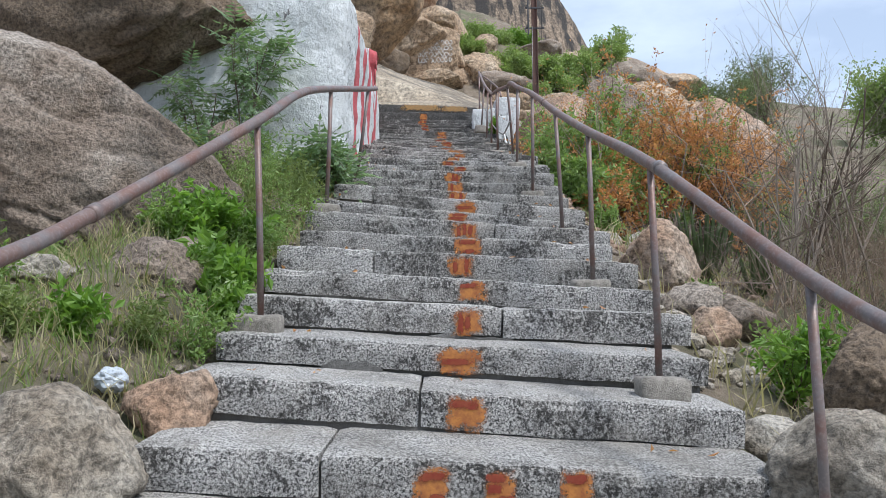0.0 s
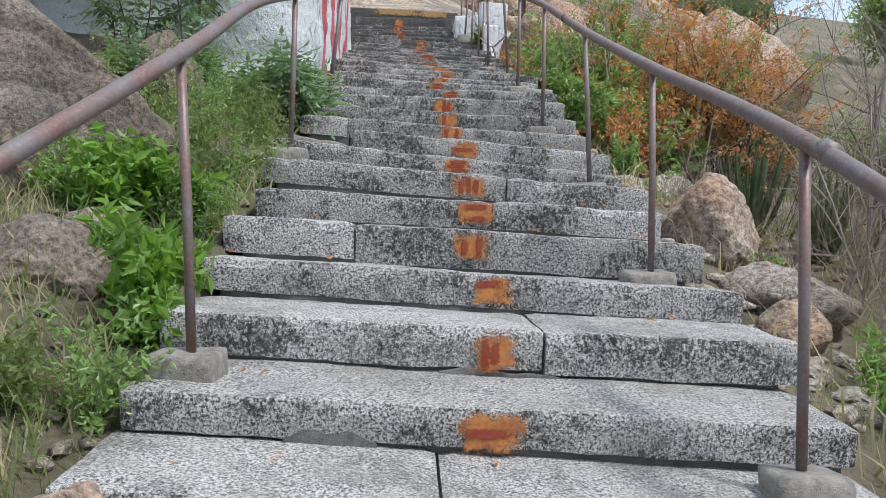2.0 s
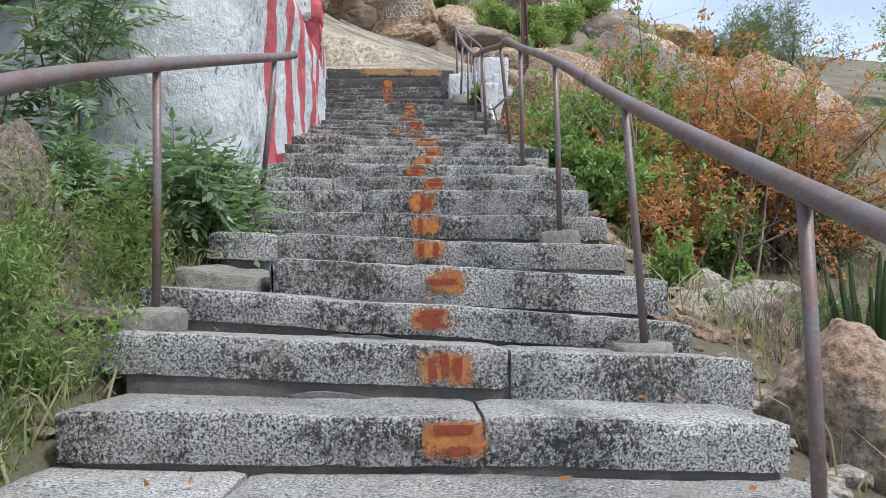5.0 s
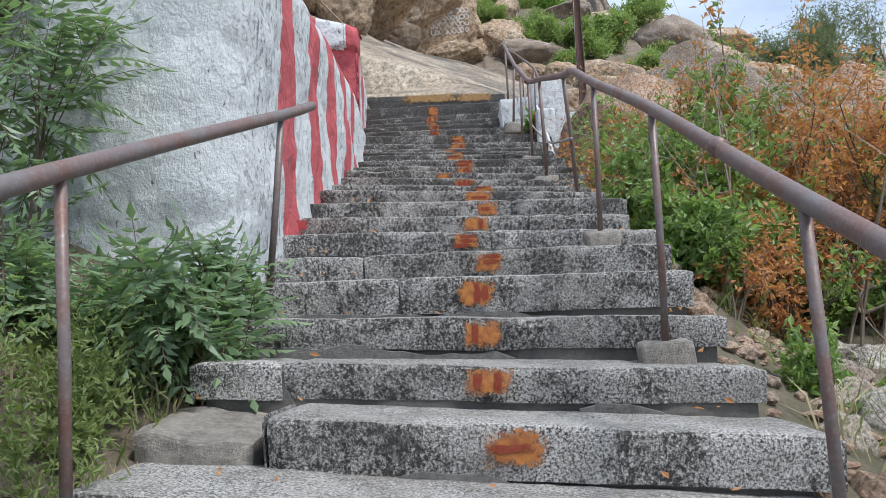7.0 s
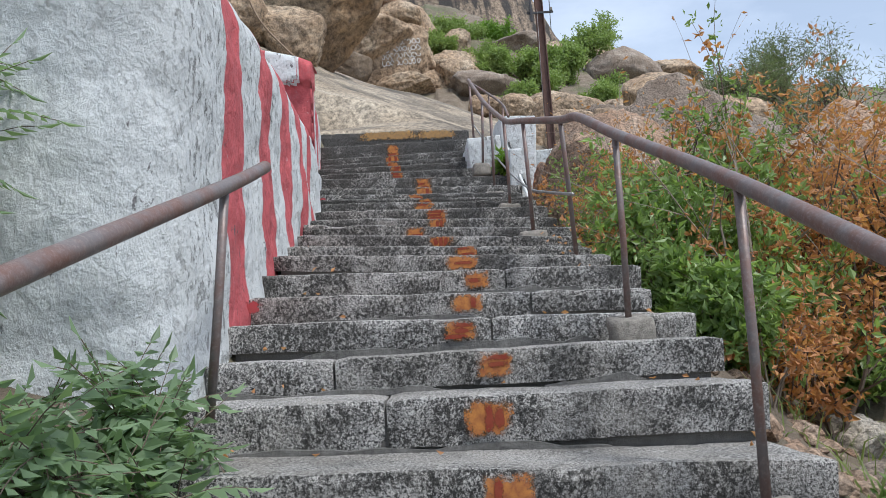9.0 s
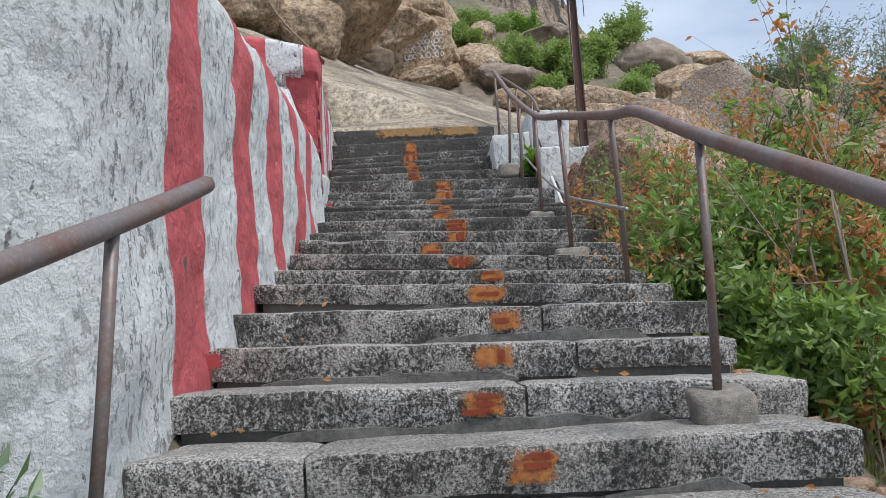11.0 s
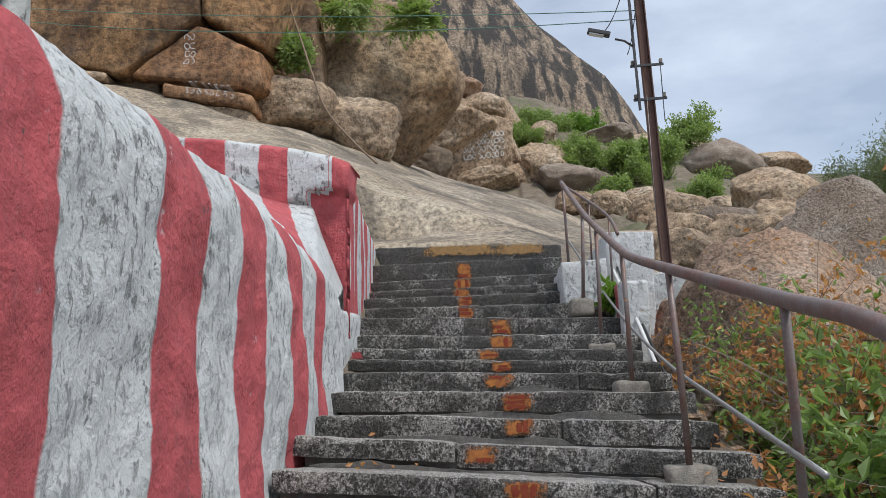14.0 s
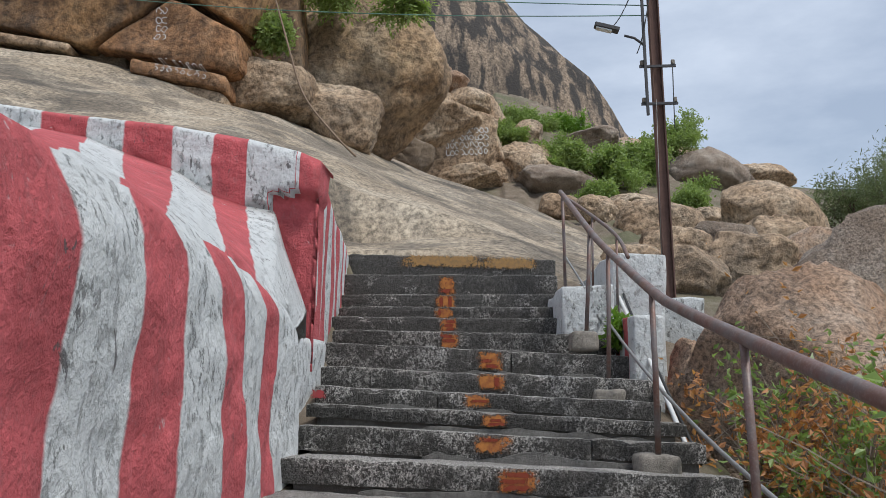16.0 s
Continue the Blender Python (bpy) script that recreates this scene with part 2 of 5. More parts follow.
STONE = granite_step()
MORTAR = plain("mortar", (0.12, 0.112, 0.10), 0.95, vary=0.4, scale=20, bumpy=0.8)
CEMENT = plain("cement", (0.23, 0.21, 0.18), 0.95, vary=0.7, scale=34, bumpy=1.0)
SMEAR = plain("cement_smear", (0.145, 0.14, 0.13), 0.95, vary=0.7, scale=40, bumpy=1.0)
SOIL = soil()
PIPE = rusty_pipe()
ROCKS = {
    "grey": rock("rock_grey", (0.155, 0.112, 0.08), (0.265, 0.21, 0.163), (0.40, 0.35, 0.295), 0.6, 34),
    "brown": rock("rock_brown", (0.10, 0.072, 0.048), (0.19, 0.14, 0.095), (0.30, 0.24, 0.18), 0.5, 26),
    "pale": rock("rock_pale", (0.26, 0.205, 0.145), (0.40, 0.35, 0.28), (0.55, 0.52, 0.46), 0.55, 30),
    "tan": rock("rock_tan", (0.265, 0.175, 0.105), (0.385, 0.28, 0.185), (0.475, 0.39, 0.29), 0.45, 14, 2.5),
    "ochre": rock("rock_ochre", (0.225, 0.115, 0.05), (0.36, 0.21, 0.10), (0.42, 0.30, 0.18), 0.5, 12, 3.0, 0.5),
    "orange": rock("rock_orange", (0.24, 0.11, 0.048), (0.36, 0.19, 0.09), (0.41, 0.27, 0.165), 0.45, 11, 2.5, 0.3),
    "overhang": rock("rock_overhang", (0.27, 0.165, 0.085), (0.40, 0.28, 0.17), (0.48, 0.39, 0.28), 0.35, 12, 3.0, 0.3),
    "redgrey": rock("rock_redgrey", (0.27, 0.155, 0.09), (0.37, 0.255, 0.175), (0.44, 0.37, 0.30), 0.45, 24),
}
SLOPE = rock("rock_slope", (0.22, 0.175, 0.12), (0.34, 0.28, 0.205), (0.44, 0.385, 0.30), 0.85, 26, 2.5, 0.5, 0.35)
DOME = rock("rock_dome", (0.15, 0.115, 0.085), (0.26, 0.20, 0.145), (0.34, 0.265, 0.195), 0.6, 8, 4.5, 0.95)
WALL_RED = [(10.97, 11.52), (12.22, 12.70), (13.14, 13.56), (14.02, 14.37), (14.75, 15.06)]
WASH = limewash("striped_limewash", WALL_RED + [(16.5, 17.5)], "UV", 0.03)
WASH_S = limewash("striped_limewash_side", [(17.45 + 0.62 * i, 17.75 + 0.62 * i) for i in range(7)], "Y", 0.03)
WASH_P = limewash("striped_limewash_plinth", [(17.95 + 0.55 * i, 18.2 + 0.55 * i) for i in range(4)], "Y", 0.03)
WASH_W = limewash("white_limewash", [])
ORANGE = worn_paint("orange_paint", (0.50, 0.20, 0.045), (0.27, 0.085, 0.03))
OCHRE = worn_paint("ochre_paint", (0.40, 0.23, 0.08), (0.27, 0.17, 0.08))
REDP = worn_paint("red_paint", (0.22, 0.03, 0.015), (0.26, 0.06, 0.025))
WALLP = worn_paint("wall_red_paint", (0.43, 0.055, 0.065), (0.34, 0.06, 0.06))


# ---- mesh helpers ----
def bm_object(name, bm, mat, smooth=False):
    me = bpy.data.meshes.new(name)
    bm.to_mesh(me)
    bm.free()
    if smooth:
        me.polygons.foreach_set("use_smooth", [True] * len(me.polygons))
    me.materials.append(mat)
    return new(name, me)


def part(name, bm, mat, parent, label="", smooth=False):
    ob = bm_object(name, bm, mat, smooth)
    ob.parent = parent
    return tagged(ob, label)


def mesh_of(name, verts, faces, mat, parent=None, smooth=False):
    me = bpy.data.meshes.new(name)
    me.from_pydata([tuple(map(float, v)) for v in verts], [], [tuple(map(int, f)) for f in faces])
    if smooth:
        me.polygons.foreach_set("use_smooth", [True] * len(me.polygons))
    me.materials.append(mat)
    ob = new(name, me)
    if parent is not None:
        ob.parent = parent
    return ob


def tube(pts, radii, sides=8):
    """Vertices and faces of a capped tube along points."""
    pts = [Vector(p) for p in pts]
    if isinstance(radii, (int, float)):
        radii = [radii] * len(pts)
    verts, faces = [], []
    for i, p in enumerate(pts):
        d = (pts[min(i + 1, len(pts) - 1)] - pts[max(i - 1, 0)]).normalized()
        a = d.cross(Vector((0.31, 0.17, 0.93)) if abs(d.z) < 0.9 else Vector((1, 0.1, 0))).normalized()
        c = d.cross(a)
        for k in range(sides):
            w = 2 * math.pi * k / sides
            verts.append(p + radii[i] * (math.cos(w) * a + math.sin(w) * c))
    for i in range(len(pts) - 1):
        for k in range(sides):
            q = (k + 1) % sides
            faces.append((i * sides + k, i * sides + q, (i + 1) * sides + q, (i + 1) * sides + k))
    faces.append(tuple(range(sides))[::-1])
    faces.append(tuple((len(pts) - 1) * sides + k for k in range(sides)))
    return verts, faces


class Pile:
    """Gathers many small pieces into one mesh."""
    def __init__(self):
        self.v, self.f = [], []

    def add(self, verts, faces):
        k = len(self.v)
        self.v.extend(verts)
        self.f.extend(tuple(i + k for i in f) for f in faces)

    def make(self, name, mat, parent=None, smooth=False):
        return mesh_of(name, self.v, self.f, mat, parent, smooth)


def bezier_line(pts, steps=8):
    """A smooth line through points."""
    pts = [Vector(p) for p in pts]
    out = []
    for i in range(len(pts) - 1):
        p0, p1, p2, p3 = pts[max(i - 1, 0)], pts[i], pts[i + 1], pts[min(i + 2, len(pts) - 1)]
        for k in range(steps):
            t = k / steps
            out.append(0.5 * ((2 * p1) + (p2 - p0) * t + (2 * p0 - 5 * p1 + 4 * p2 - p3) * t * t + (3 * p1 - p0 - 3 * p2 + p3) * t ** 3))
    return out + [pts[-1]]


# ---- the flight of stairs: nose places ----
STEP_Y = [3.33, 3.88, 4.41, 4.92, 5.54, 6.09, 6.67, 7.21, 7.74, 8.26, 8.79, 9.33, 9.87, 10.41, 10.91, 11.46, 11.99, 12.52, 13.06,
          13.62, 14.15, 14.68, 15.25, 15.81, 16.35, 16.88, 17.42, 17.96, 18.5, 19.04, 19.58, 20.13, 20.67, 21.22]
STEP_Z = [0.987, 1.202, 1.385, 1.595, 1.762, 1.955, 2.121, 2.303, 2.44, 2.62, 2.766, 2.937, 3.135, 3.29, 3.436, 3.576, 3.733, 3.865, 3.965,
          4.085, 4.21, 4.34, 4.495, 4.63, 4.736, 4.852, 5.014, 5.219, 5.41, 5.589, 5.748, 5.94, 6.235, 6.53]
STEP_TILT = [-0.034, -0.05, -0.037, -0.03, -0.041, -0.035, -0.033, -0.055, -0.08, -0.064, -0.047, -0.025, -0.008, 0.002, -0.02, -0.028, -0.024, -0.045, -0.055,
             -0.06, -0.055, -0.037, -0.027, -0.029, -0.035, -0.03, -0.026, -0.03, -0.004, 0.007, 0.011, 0.015, 0.01, -0.02]


def stair_z(y):
    """The height of the flight at y, as a smooth ramp."""
    if y < STEP_Y[0]:
        return max(STEP_Z[0] + (y - STEP_Y[0]) * 0.33, -0.9) if y > -4 else -0.9
    if y > STEP_Y[-1]:
        return STEP_Z[-1] + (min(y, 75) - STEP_Y[-1]) * 0.235
    return float(np.interp(y, STEP_Y, STEP_Z))


def left_edge(y):
    return -1.22 if y < 10.1 else -1.31 if y < 15.6 else -1.31 - (y - 15.6) * 0.115


def right_edge(y):
    return 1.5 - 0.020 * (y - 3.3)


def ground_z(x, y):
    z = stair_z(y)
    if x > 1.0:
        k = min(1, (x - 1.0) / 1.6)
        z -= (0.30 + 0.55 * k) * (1 - 0.6 * max(0, min(1, (y - 22) / 20)))
        z -= 0.85 * max(0, min(1, (x - 1.5) / 1.7)) * max(0, min(1, (y - 8.5) / 2.5)) * max(0, min(1, (20 - y) / 3))
        if x > 4:
            z -= 0.03 * min(x - 4, 60) ** 1.25
    elif x < left_edge(y) + 0.06:
        k = min(1, (left_edge(y) + 0.06 - x) / 1.2)
        z += -0.16 + 0.18 * k + 0.22 * max(0, min(-1.5 - x, 12))
        z -= 0.6 * max(0, min(1, (-2.2 - x) / 0.8)) * max(0, min(1, (y - 4.6) / 0.9)) * max(0, min(1, (9 - y) / 1.5))
    else:
        z -= 0.32
    if y > 46:
        z += 0.35 * (min(y, 70) - 46) * max(0.3, min(1, 1 - (x - 3) / 19))
    far = max(0, math.hypot(x, y - 20) - 90)
    if far:
        z -= 0.1 * far if z - 0.1 * far > -12 else z + 12
    w = 0.10 if abs(x) < 9 and y < 24 else 0.35
    if abs(x) > 1.25:
        z += w * noise.fractal(Vector((x * 0.9, y * 0.9, 3.1)), 1.0, 2.0, 4) * min(1, (abs(x) - 1.25) * 2)
    return z


def sheet(name, xs, ys, fz, mat, smooth=True):
    verts = [(x, y, fz(x, y)) for y in ys for x in xs]
    w = len(xs)
    faces = [(j * w + i, j * w + i + 1, (j + 1) * w + i + 1, (j + 1) * w + i) for j in range(len(ys) - 1) for i in range(w - 1)]
    return mesh_of(name, verts, faces, mat, None, smooth)


def spaced(*runs):
    out = []
    for a, b, s in runs:
        out += list(np.arange(a, b, s))
    return out + [runs[-1][1]]


ground = sheet("ground", spaced((-2500, -300, 550), (-300, -60, 60), (-60, -12, 4), (-12, -4, 0.4), (-4, 5, 0.11), (5, 12, 0.4), (12, 60, 4), (60, 300, 60), (300, 2500, 550)),
               spaced((-2500, -300, 550), (-300, -40, 52), (-40, -4, 3), (-4, 1, 0.5), (1, 22, 0.13), (22, 40, 0.8), (40, 90, 3), (90, 300, 35), (300, 2500, 550)), ground_z, SOIL)
tagged(ground, "dry brown hillside soil with stones and sparse green", "ground", kind="structure")


# ---- smooth rock slope above the stairs ----
def slope_z(x, y):
    tilt = float(np.interp(x, [-40, -17.49, -13.39, -11.31, -10.18, -8.73, -7.14, -5.74, -4.51, -2.67, 0, 9], [9.95, 4.95, 4.21, 4.09, 3.77, 3.16, 2.45, 2.14, 1.76, 0.92, 0.0, -3.1]))
    far = max(0.0, min(1.0, (y - 22) / 9))
    z = 6.72 + 0.268 * (y - 21.3) + far * tilt - (1 - far) * 0.345 * max(x, -5)
    z -= 0.0028 * (y - 33) ** 2 * (1 if y > 33 else 0.35) - 0.05
    if x > 1.5:
        z -= 0.06 * (x - 1.5) ** 2
    if y < 21.3:
        z -= 0.15 * (21.3 - y)
    if x > -2.6 and 21.4 <= y < 23.4:
        z = min(z, 6.49 + 0.33 * (y - 21.4) - 0.2 * min(0, x + 1.9))
    if x > -2.05 and y < 21.4:
        z = min(z, 5.85)
    if x > -1.9 and y < 21.2:
        z -= (21.2 - y) * 6
    z += 0.30 * noise.fractal(Vector((x * 0.22, y * 0.16, 7)), 1.0, 2.0, 3) + 0.035 * noise.fractal(Vector((x * 1.3, y * 1.3, 2)), 1.0, 2.0, 4)
    return z


slope = sheet("rock_slope", spaced((-40, -14, 1.3), (-14, 9, 0.25)), spaced((9, 21.0, 0.6), (21.35, 21.4, 0.1), (21.42, 46, 0.3), (46, 75, 1.5)), slope_z, SLOPE)
tagged(slope, "broad smooth pale granite slope above the stairs", "rock", kind="structure")

# ---- stairs ----
stairs = tagged(new("staircase"), "long flight of rough grey granite slab steps on a hillside", "staircase", kind="structure")


def slab(x0, x1, y0, y1, z, thick, tilt, seed, rough=1.0, fall=0.0):
    """One hewn block; z is the nose height at x = 0."""
    n = max(3, int((x1 - x0) / 0.055))
    r = 0.014
    prof = [(y0 + 0.012, -thick), (y0 + 0.004, -thick * 0.6), (y0, -thick * 0.3), (y0 + 0.002, -r * 1.4), (y0 + r * 0.5, -r * 0.35), (y0 + r * 1.6, 0.0),
            (y0 + (y1 - y0) * 0.22, 0.004), (y0 + (y1 - y0) * 0.5, 0.0), (y0 + (y1 - y0) * 0.75, 0.003), (y1, 0.0), (y1, -thick)]
    verts, faces = [], []
    for i in range(n + 1):
        x = x0 + (x1 - x0) * i / n
        e = min(i, n - i)
        inset = 0.012 if e == 0 else 0.0
        for k, (y, dz) in enumerate(prof):
            p = Vector((x * 2.2 + seed * 7.3, y * 2.2, dz * 3 + seed))
            a = 0.012 * rough * noise.noise(p) + 0.007 * rough * noise.noise(p * 4.1)
            c = 0.011 * rough * noise.noise(p + Vector((5, 9, 3))) + 0.006 * rough * noise.noise(p * 5.3)
            chip = max(0, noise.noise(Vector((x * 6 + seed * 3.1, seed, 0))) - 0.35) * 0.06 if k in (3, 4, 5) else 0
            dip = -inset if dz > -0.01 else 0
            verts.append((x, y + a + inset * (k < 5) + chip * 0.8, z + x * tilt + dz + c + dip - chip - fall * (y - y0) * (dz > -0.01)))
    m = len(prof)
    for i in range(n):
        for k in range(m - 1):
            faces.append((i * m + k, (i + 1) * m + k, (i + 1) * m + k + 1, i * m + k + 1))
    faces.append(tuple(range(m))[::-1][::-1])
    faces.append(tuple(n * m + k for k in range(m))[::-1])
    return verts, faces


def fall_of(i):
    """How far a tread falls towards its back, a metre."""
    return -0.02 if i < 3 else 0.03 if i == 3 else 0.075


JOINTS = {1: [-0.1], 2: [], 3: [0.36], 4: [], 5: [-0.52], 6: [0.3], 7: [0.45], 9: [-0.72], 10: [-0.78], 11: [], 13: [-0.62], 15: [0.52], 16: [0.42], 17: [], 18: [0.3], 20: [-0.35]}
srand = random.Random(4)
for i, (y, z) in enumerate(zip(STEP_Y, STEP_Z)):
    nxt = STEP_Y[i + 1] if i + 1 < len(STEP_Y) else y + 0.5
    below = STEP_Z[i - 1] if i else z - 0.2
    tilt = STEP_TILT[i]
    xl, xr = left_edge(y) + srand.uniform(-0.05, 0.05), right_edge(y) + srand.uniform(-0.06, 0.06)
    if i >= 29:
        xr = 0.70 + 0.03 * (i - 29)
    if i == 9:
        xl = -0.74
    cuts = JOINTS.get(i, [srand.uniform(-0.7, 0.7)] if srand.random() < 0.6 else [])
    edges = [xl] + cuts + [xr]
    for a, c in zip(edges, edges[1:]):
        gap = srand.choice((0.010, 0.016, 0.024, 0.045))
        v, f = slab(a + 0.006, c - 0.006, y + srand.uniform(-0.012, 0.012), nxt + 0.07, z + srand.uniform(-0.004, 0.004), z - below - gap + fall_of(i - 1) * 0.5, tilt + srand.uniform(-0.003, 0.003), i * 3.7 + a, 1.0, fall_of(i))
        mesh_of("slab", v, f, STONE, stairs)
v, f = slab(-1.25, -0.79, STEP_Y[9] + 0.04, STEP_Y[10] + 0.02, STEP_Z[9] - 0.135, 0.20, -0.10, 77.0, 2.6)
mesh_of("slab", v, f, CEMENT, stairs)
# the flight goes on below
for k in range(1, 8):
    v, f = slab(-1.25, 1.5, STEP_Y[0] - 0.55 * k, STEP_Y[0] - 0.55 * k + 0.62, STEP_Z[0] - 0.19 * k, 0.17, -0.034, 90.0 + k)
    mesh_of("slab", v, f, STONE, stairs)
# rubble and mortar core under the slabs
pile = Pile()
for i, (y, z) in enumerate(zip(STEP_Y, STEP_Z)):
    nxt = STEP_Y[i + 1] if i + 1 < len(STEP_Y) else y + 0.5
    xl, xr = left_edge(y) + 0.08 if i != 9 else -0.7, (right_edge(y) if i < 29 else 0.7) - 0.08
    v, f = slab(xl, xr, y + 0.035, nxt + 0.3, z - 0.045, 0.55, STEP_TILT[i], i * 1.9 + 50, 1.6, fall_of(i))
    pile.add(v, f)
tagged(pile.make("mortar_core", MORTAR, stairs), "grey mortar and rubble in the joints", kind="stuff")


def smear(x0, x1, y, z, h, seed):
    """A band of cement smeared along the foot of a riser, with a ragged upper edge."""
    n = max(4, int((x1 - x0) / 0.03))
    verts, faces = [], []
    for i in range(n + 1):
        x = x0 + (x1 - x0) * i / n
        e = min(1.0, min(i, n - i) / 3)
        top = h * (0.35 + 0.65 * e) * (0.75 + 0.55 * noise.fractal(Vector((x * 3, seed, 0)), 1.0, 2.0, 4))
        bulge = 0.007 + 0.003 * noise.noise(Vector((x * 5, seed, 4)))
        for dy, q in ((0.03, 0.0), (-bulge, 0.0), (-bulge, top * 0.5), (-bulge * 0.8, top * 0.97), (0.02, top)):
            verts.append((x, y + dy, z(x) + q))
    for i in range(n):
        for k in range(4):
            faces.append((i * 5 + k, (i + 1) * 5 + k, (i + 1) * 5 + k + 1, i * 5 + k + 1))
    return verts, faces


for i in range(1, 33):
    if i < 9 and srand.random() < 0.55:
        continue
    for _ in range(2 if i > 10 else 1):
        w = srand.uniform(0.5, 1.6) if i > 10 else srand.uniform(0.3, 0.7)
        a = srand.uniform(left_edge(STEP_Y[i]) + 0.05, max(left_edge(STEP_Y[i]) + 0.1, 1.1 - w))
        low, t0 = STEP_Z[i - 1] - fall_of(i - 1) * 0.53, STEP_TILT[i - 1]
        v, f = smear(a, a + w, STEP_Y[i], lambda x: low + x * t0 - 0.006, srand.uniform(0.035, 0.075), i * 2.1 + a)
        mesh_of("cement_smear", v, f, SMEAR, stairs)


# orange painted marks on the risers
MARK_X = [0.24, 0.12, 0.09, 0.15, 0.2, 0.13, 0.2, 0.18, 0.13, 0.22, 0.13, 0.12, 0.1, 0.18, 0.04, 0.11, 0.21, 0.15, 0.2, 0.02, -0.21, 0.02, 0.02,
          -0.10, -0.09, -0.2, -0.09, -0.09, -0.46, -0.49, -0.57, -0.57, -0.57]


def paint_mark(x, y, z, w, h, mat, name="painted_mark"):
    nx, nz = 6, 4
    verts = [(x + w * (i / nx - 0.5), y, z + h * (k / nz - 0.5)) for k in range(nz + 1) for i in range(nx + 1)]
    faces = [(k * (nx + 1) + i, k * (nx + 1) + i + 1, (k + 1) * (nx + 1) + i + 1, (k + 1) * (nx + 1) + i) for k in range(nz) for i in range(nx)]
    ob = mesh_of(name, verts, faces, mat, stairs)
    uv = ob.data.uv_layers.new(name="UVMap")
    for lp in ob.data.loops:
        k, i = divmod(lp.vertex_index, nx + 1)
        uv.data[lp.index].uv = (2 * i / nx - 1, 2 * k / nz - 1)
    return ob


mrand = random.Random(9)
for i, x in enumerate(MARK_X):
    h = STEP_Z[i] - (STEP_Z[i - 1] if i else STEP_Z[0] - 0.2)
    tilt = STEP_TILT[i]
    zc = STEP_Z[i] + x * tilt - h * 0.48
    for dx in ((-0.27, 0.0, 0.31) if i == 0 else (0.0,)):
        w = mrand.uniform(0.19, 0.28) * (0.7 if i == 0 else 1)
        paint_mark(x + dx, STEP_Y[i] - 0.020, zc, w, h * 0.84, ORANGE)
        rows = mrand.choice((0, 1, 1))
        for k in mrand.sample(range(3), mrand.choice((1, 2, 3))):
            if rows:
                paint_mark(x + dx + mrand.uniform(-0.03, 0.03), STEP_Y[i] - 0.0235, zc + (k - 1) * h * 0.22, w * mrand.uniform(0.5, 0.8), h * 0.22, REDP, "red_stroke")
            else:
                paint_mark(x + dx + (k - 1) * w * 0.2, STEP_Y[i] - 0.0235, zc, w * 0.2, h * mrand.uniform(0.5, 0.8), REDP, "red_stroke")

# red paint splashed on the steps at the foot of the wall
for i in range(14, 27):
    if mrand.random() < 0.22:
        x = left_edge(STEP_Y[i]) + mrand.uniform(0.05, 0.14)
        paint_mark(x, STEP_Y[i] - 0.021, STEP_Z[i] + x * STEP_TILT[i] - 0.06, mrand.uniform(0.10, 0.20), 0.08, WALLP, "paint_splash")

# ochre paint along the front of the top step
for x, w in ((-0.62, 1.25), (0.20, 0.75)):
    paint_mark(x, STEP_Y[-1] - 0.020 - 0.004 * w, STEP_Z[-1] + x * STEP_TILT[-1] - 0.07, w, 0.17, OCHRE, "ochre_paint")

# ---- limewashed retaining wall beside the stairs ----
def wall_top(y):
    return float(np.interp(y, [9.0, 11.6, 13.6, 14.4, 15.1, 15.6, 15.95, 16.3], [5.72, 5.59, 5.56, 5.53, 5.43, 5.37, 5.31, 5.25]))


# where the ledge above the wall meets the upper face: along the wall, across the face, and its height
LEDGE_Y = [10.4, 11.0, 12.22, 12.70, 13.14, 13.56, 14.30, 14.85, 15.3, 16.0]
LEDGE_X = [-5.5, -5.0, -3.83, -3.42, -3.13, -2.70, -2.37, -2.07, -1.84, -1.55]
LEDGE_U = [10.4, 10.9, 12.22, 12.70, 13.14, 13.56, 14.02, 14.37, 14.5, 14.6]


def ledge_foot(x):
    return float(np.interp(x, [-5.6, -3.79, -3.43, -3.07, -2.66, -2.35, -2.07, -1.84, -1.756, -1.6, -1.5], [7.2, 6.95, 6.88, 6.74, 6.60, 6.40, 6.31, 6.27, 6.0, 5.6, 5.35]))


def upper_top(x):
    return float(np.interp(x, [-5.6, -3.83, -3.13, -2.70, -2.07, -1.66, -1.5], [7.36, 7.11, 7.03, 6.985, 6.87, 6.77, 6.70]))


def with_u(ob, us):
    """Lays the run along the wall, a value for each corner of each face, into the mesh."""
    uv = ob.data.uv_layers.new(name="UVMap")
    for k, u in enumerate(us):
        uv.data[k].uv = (u, 0.0)


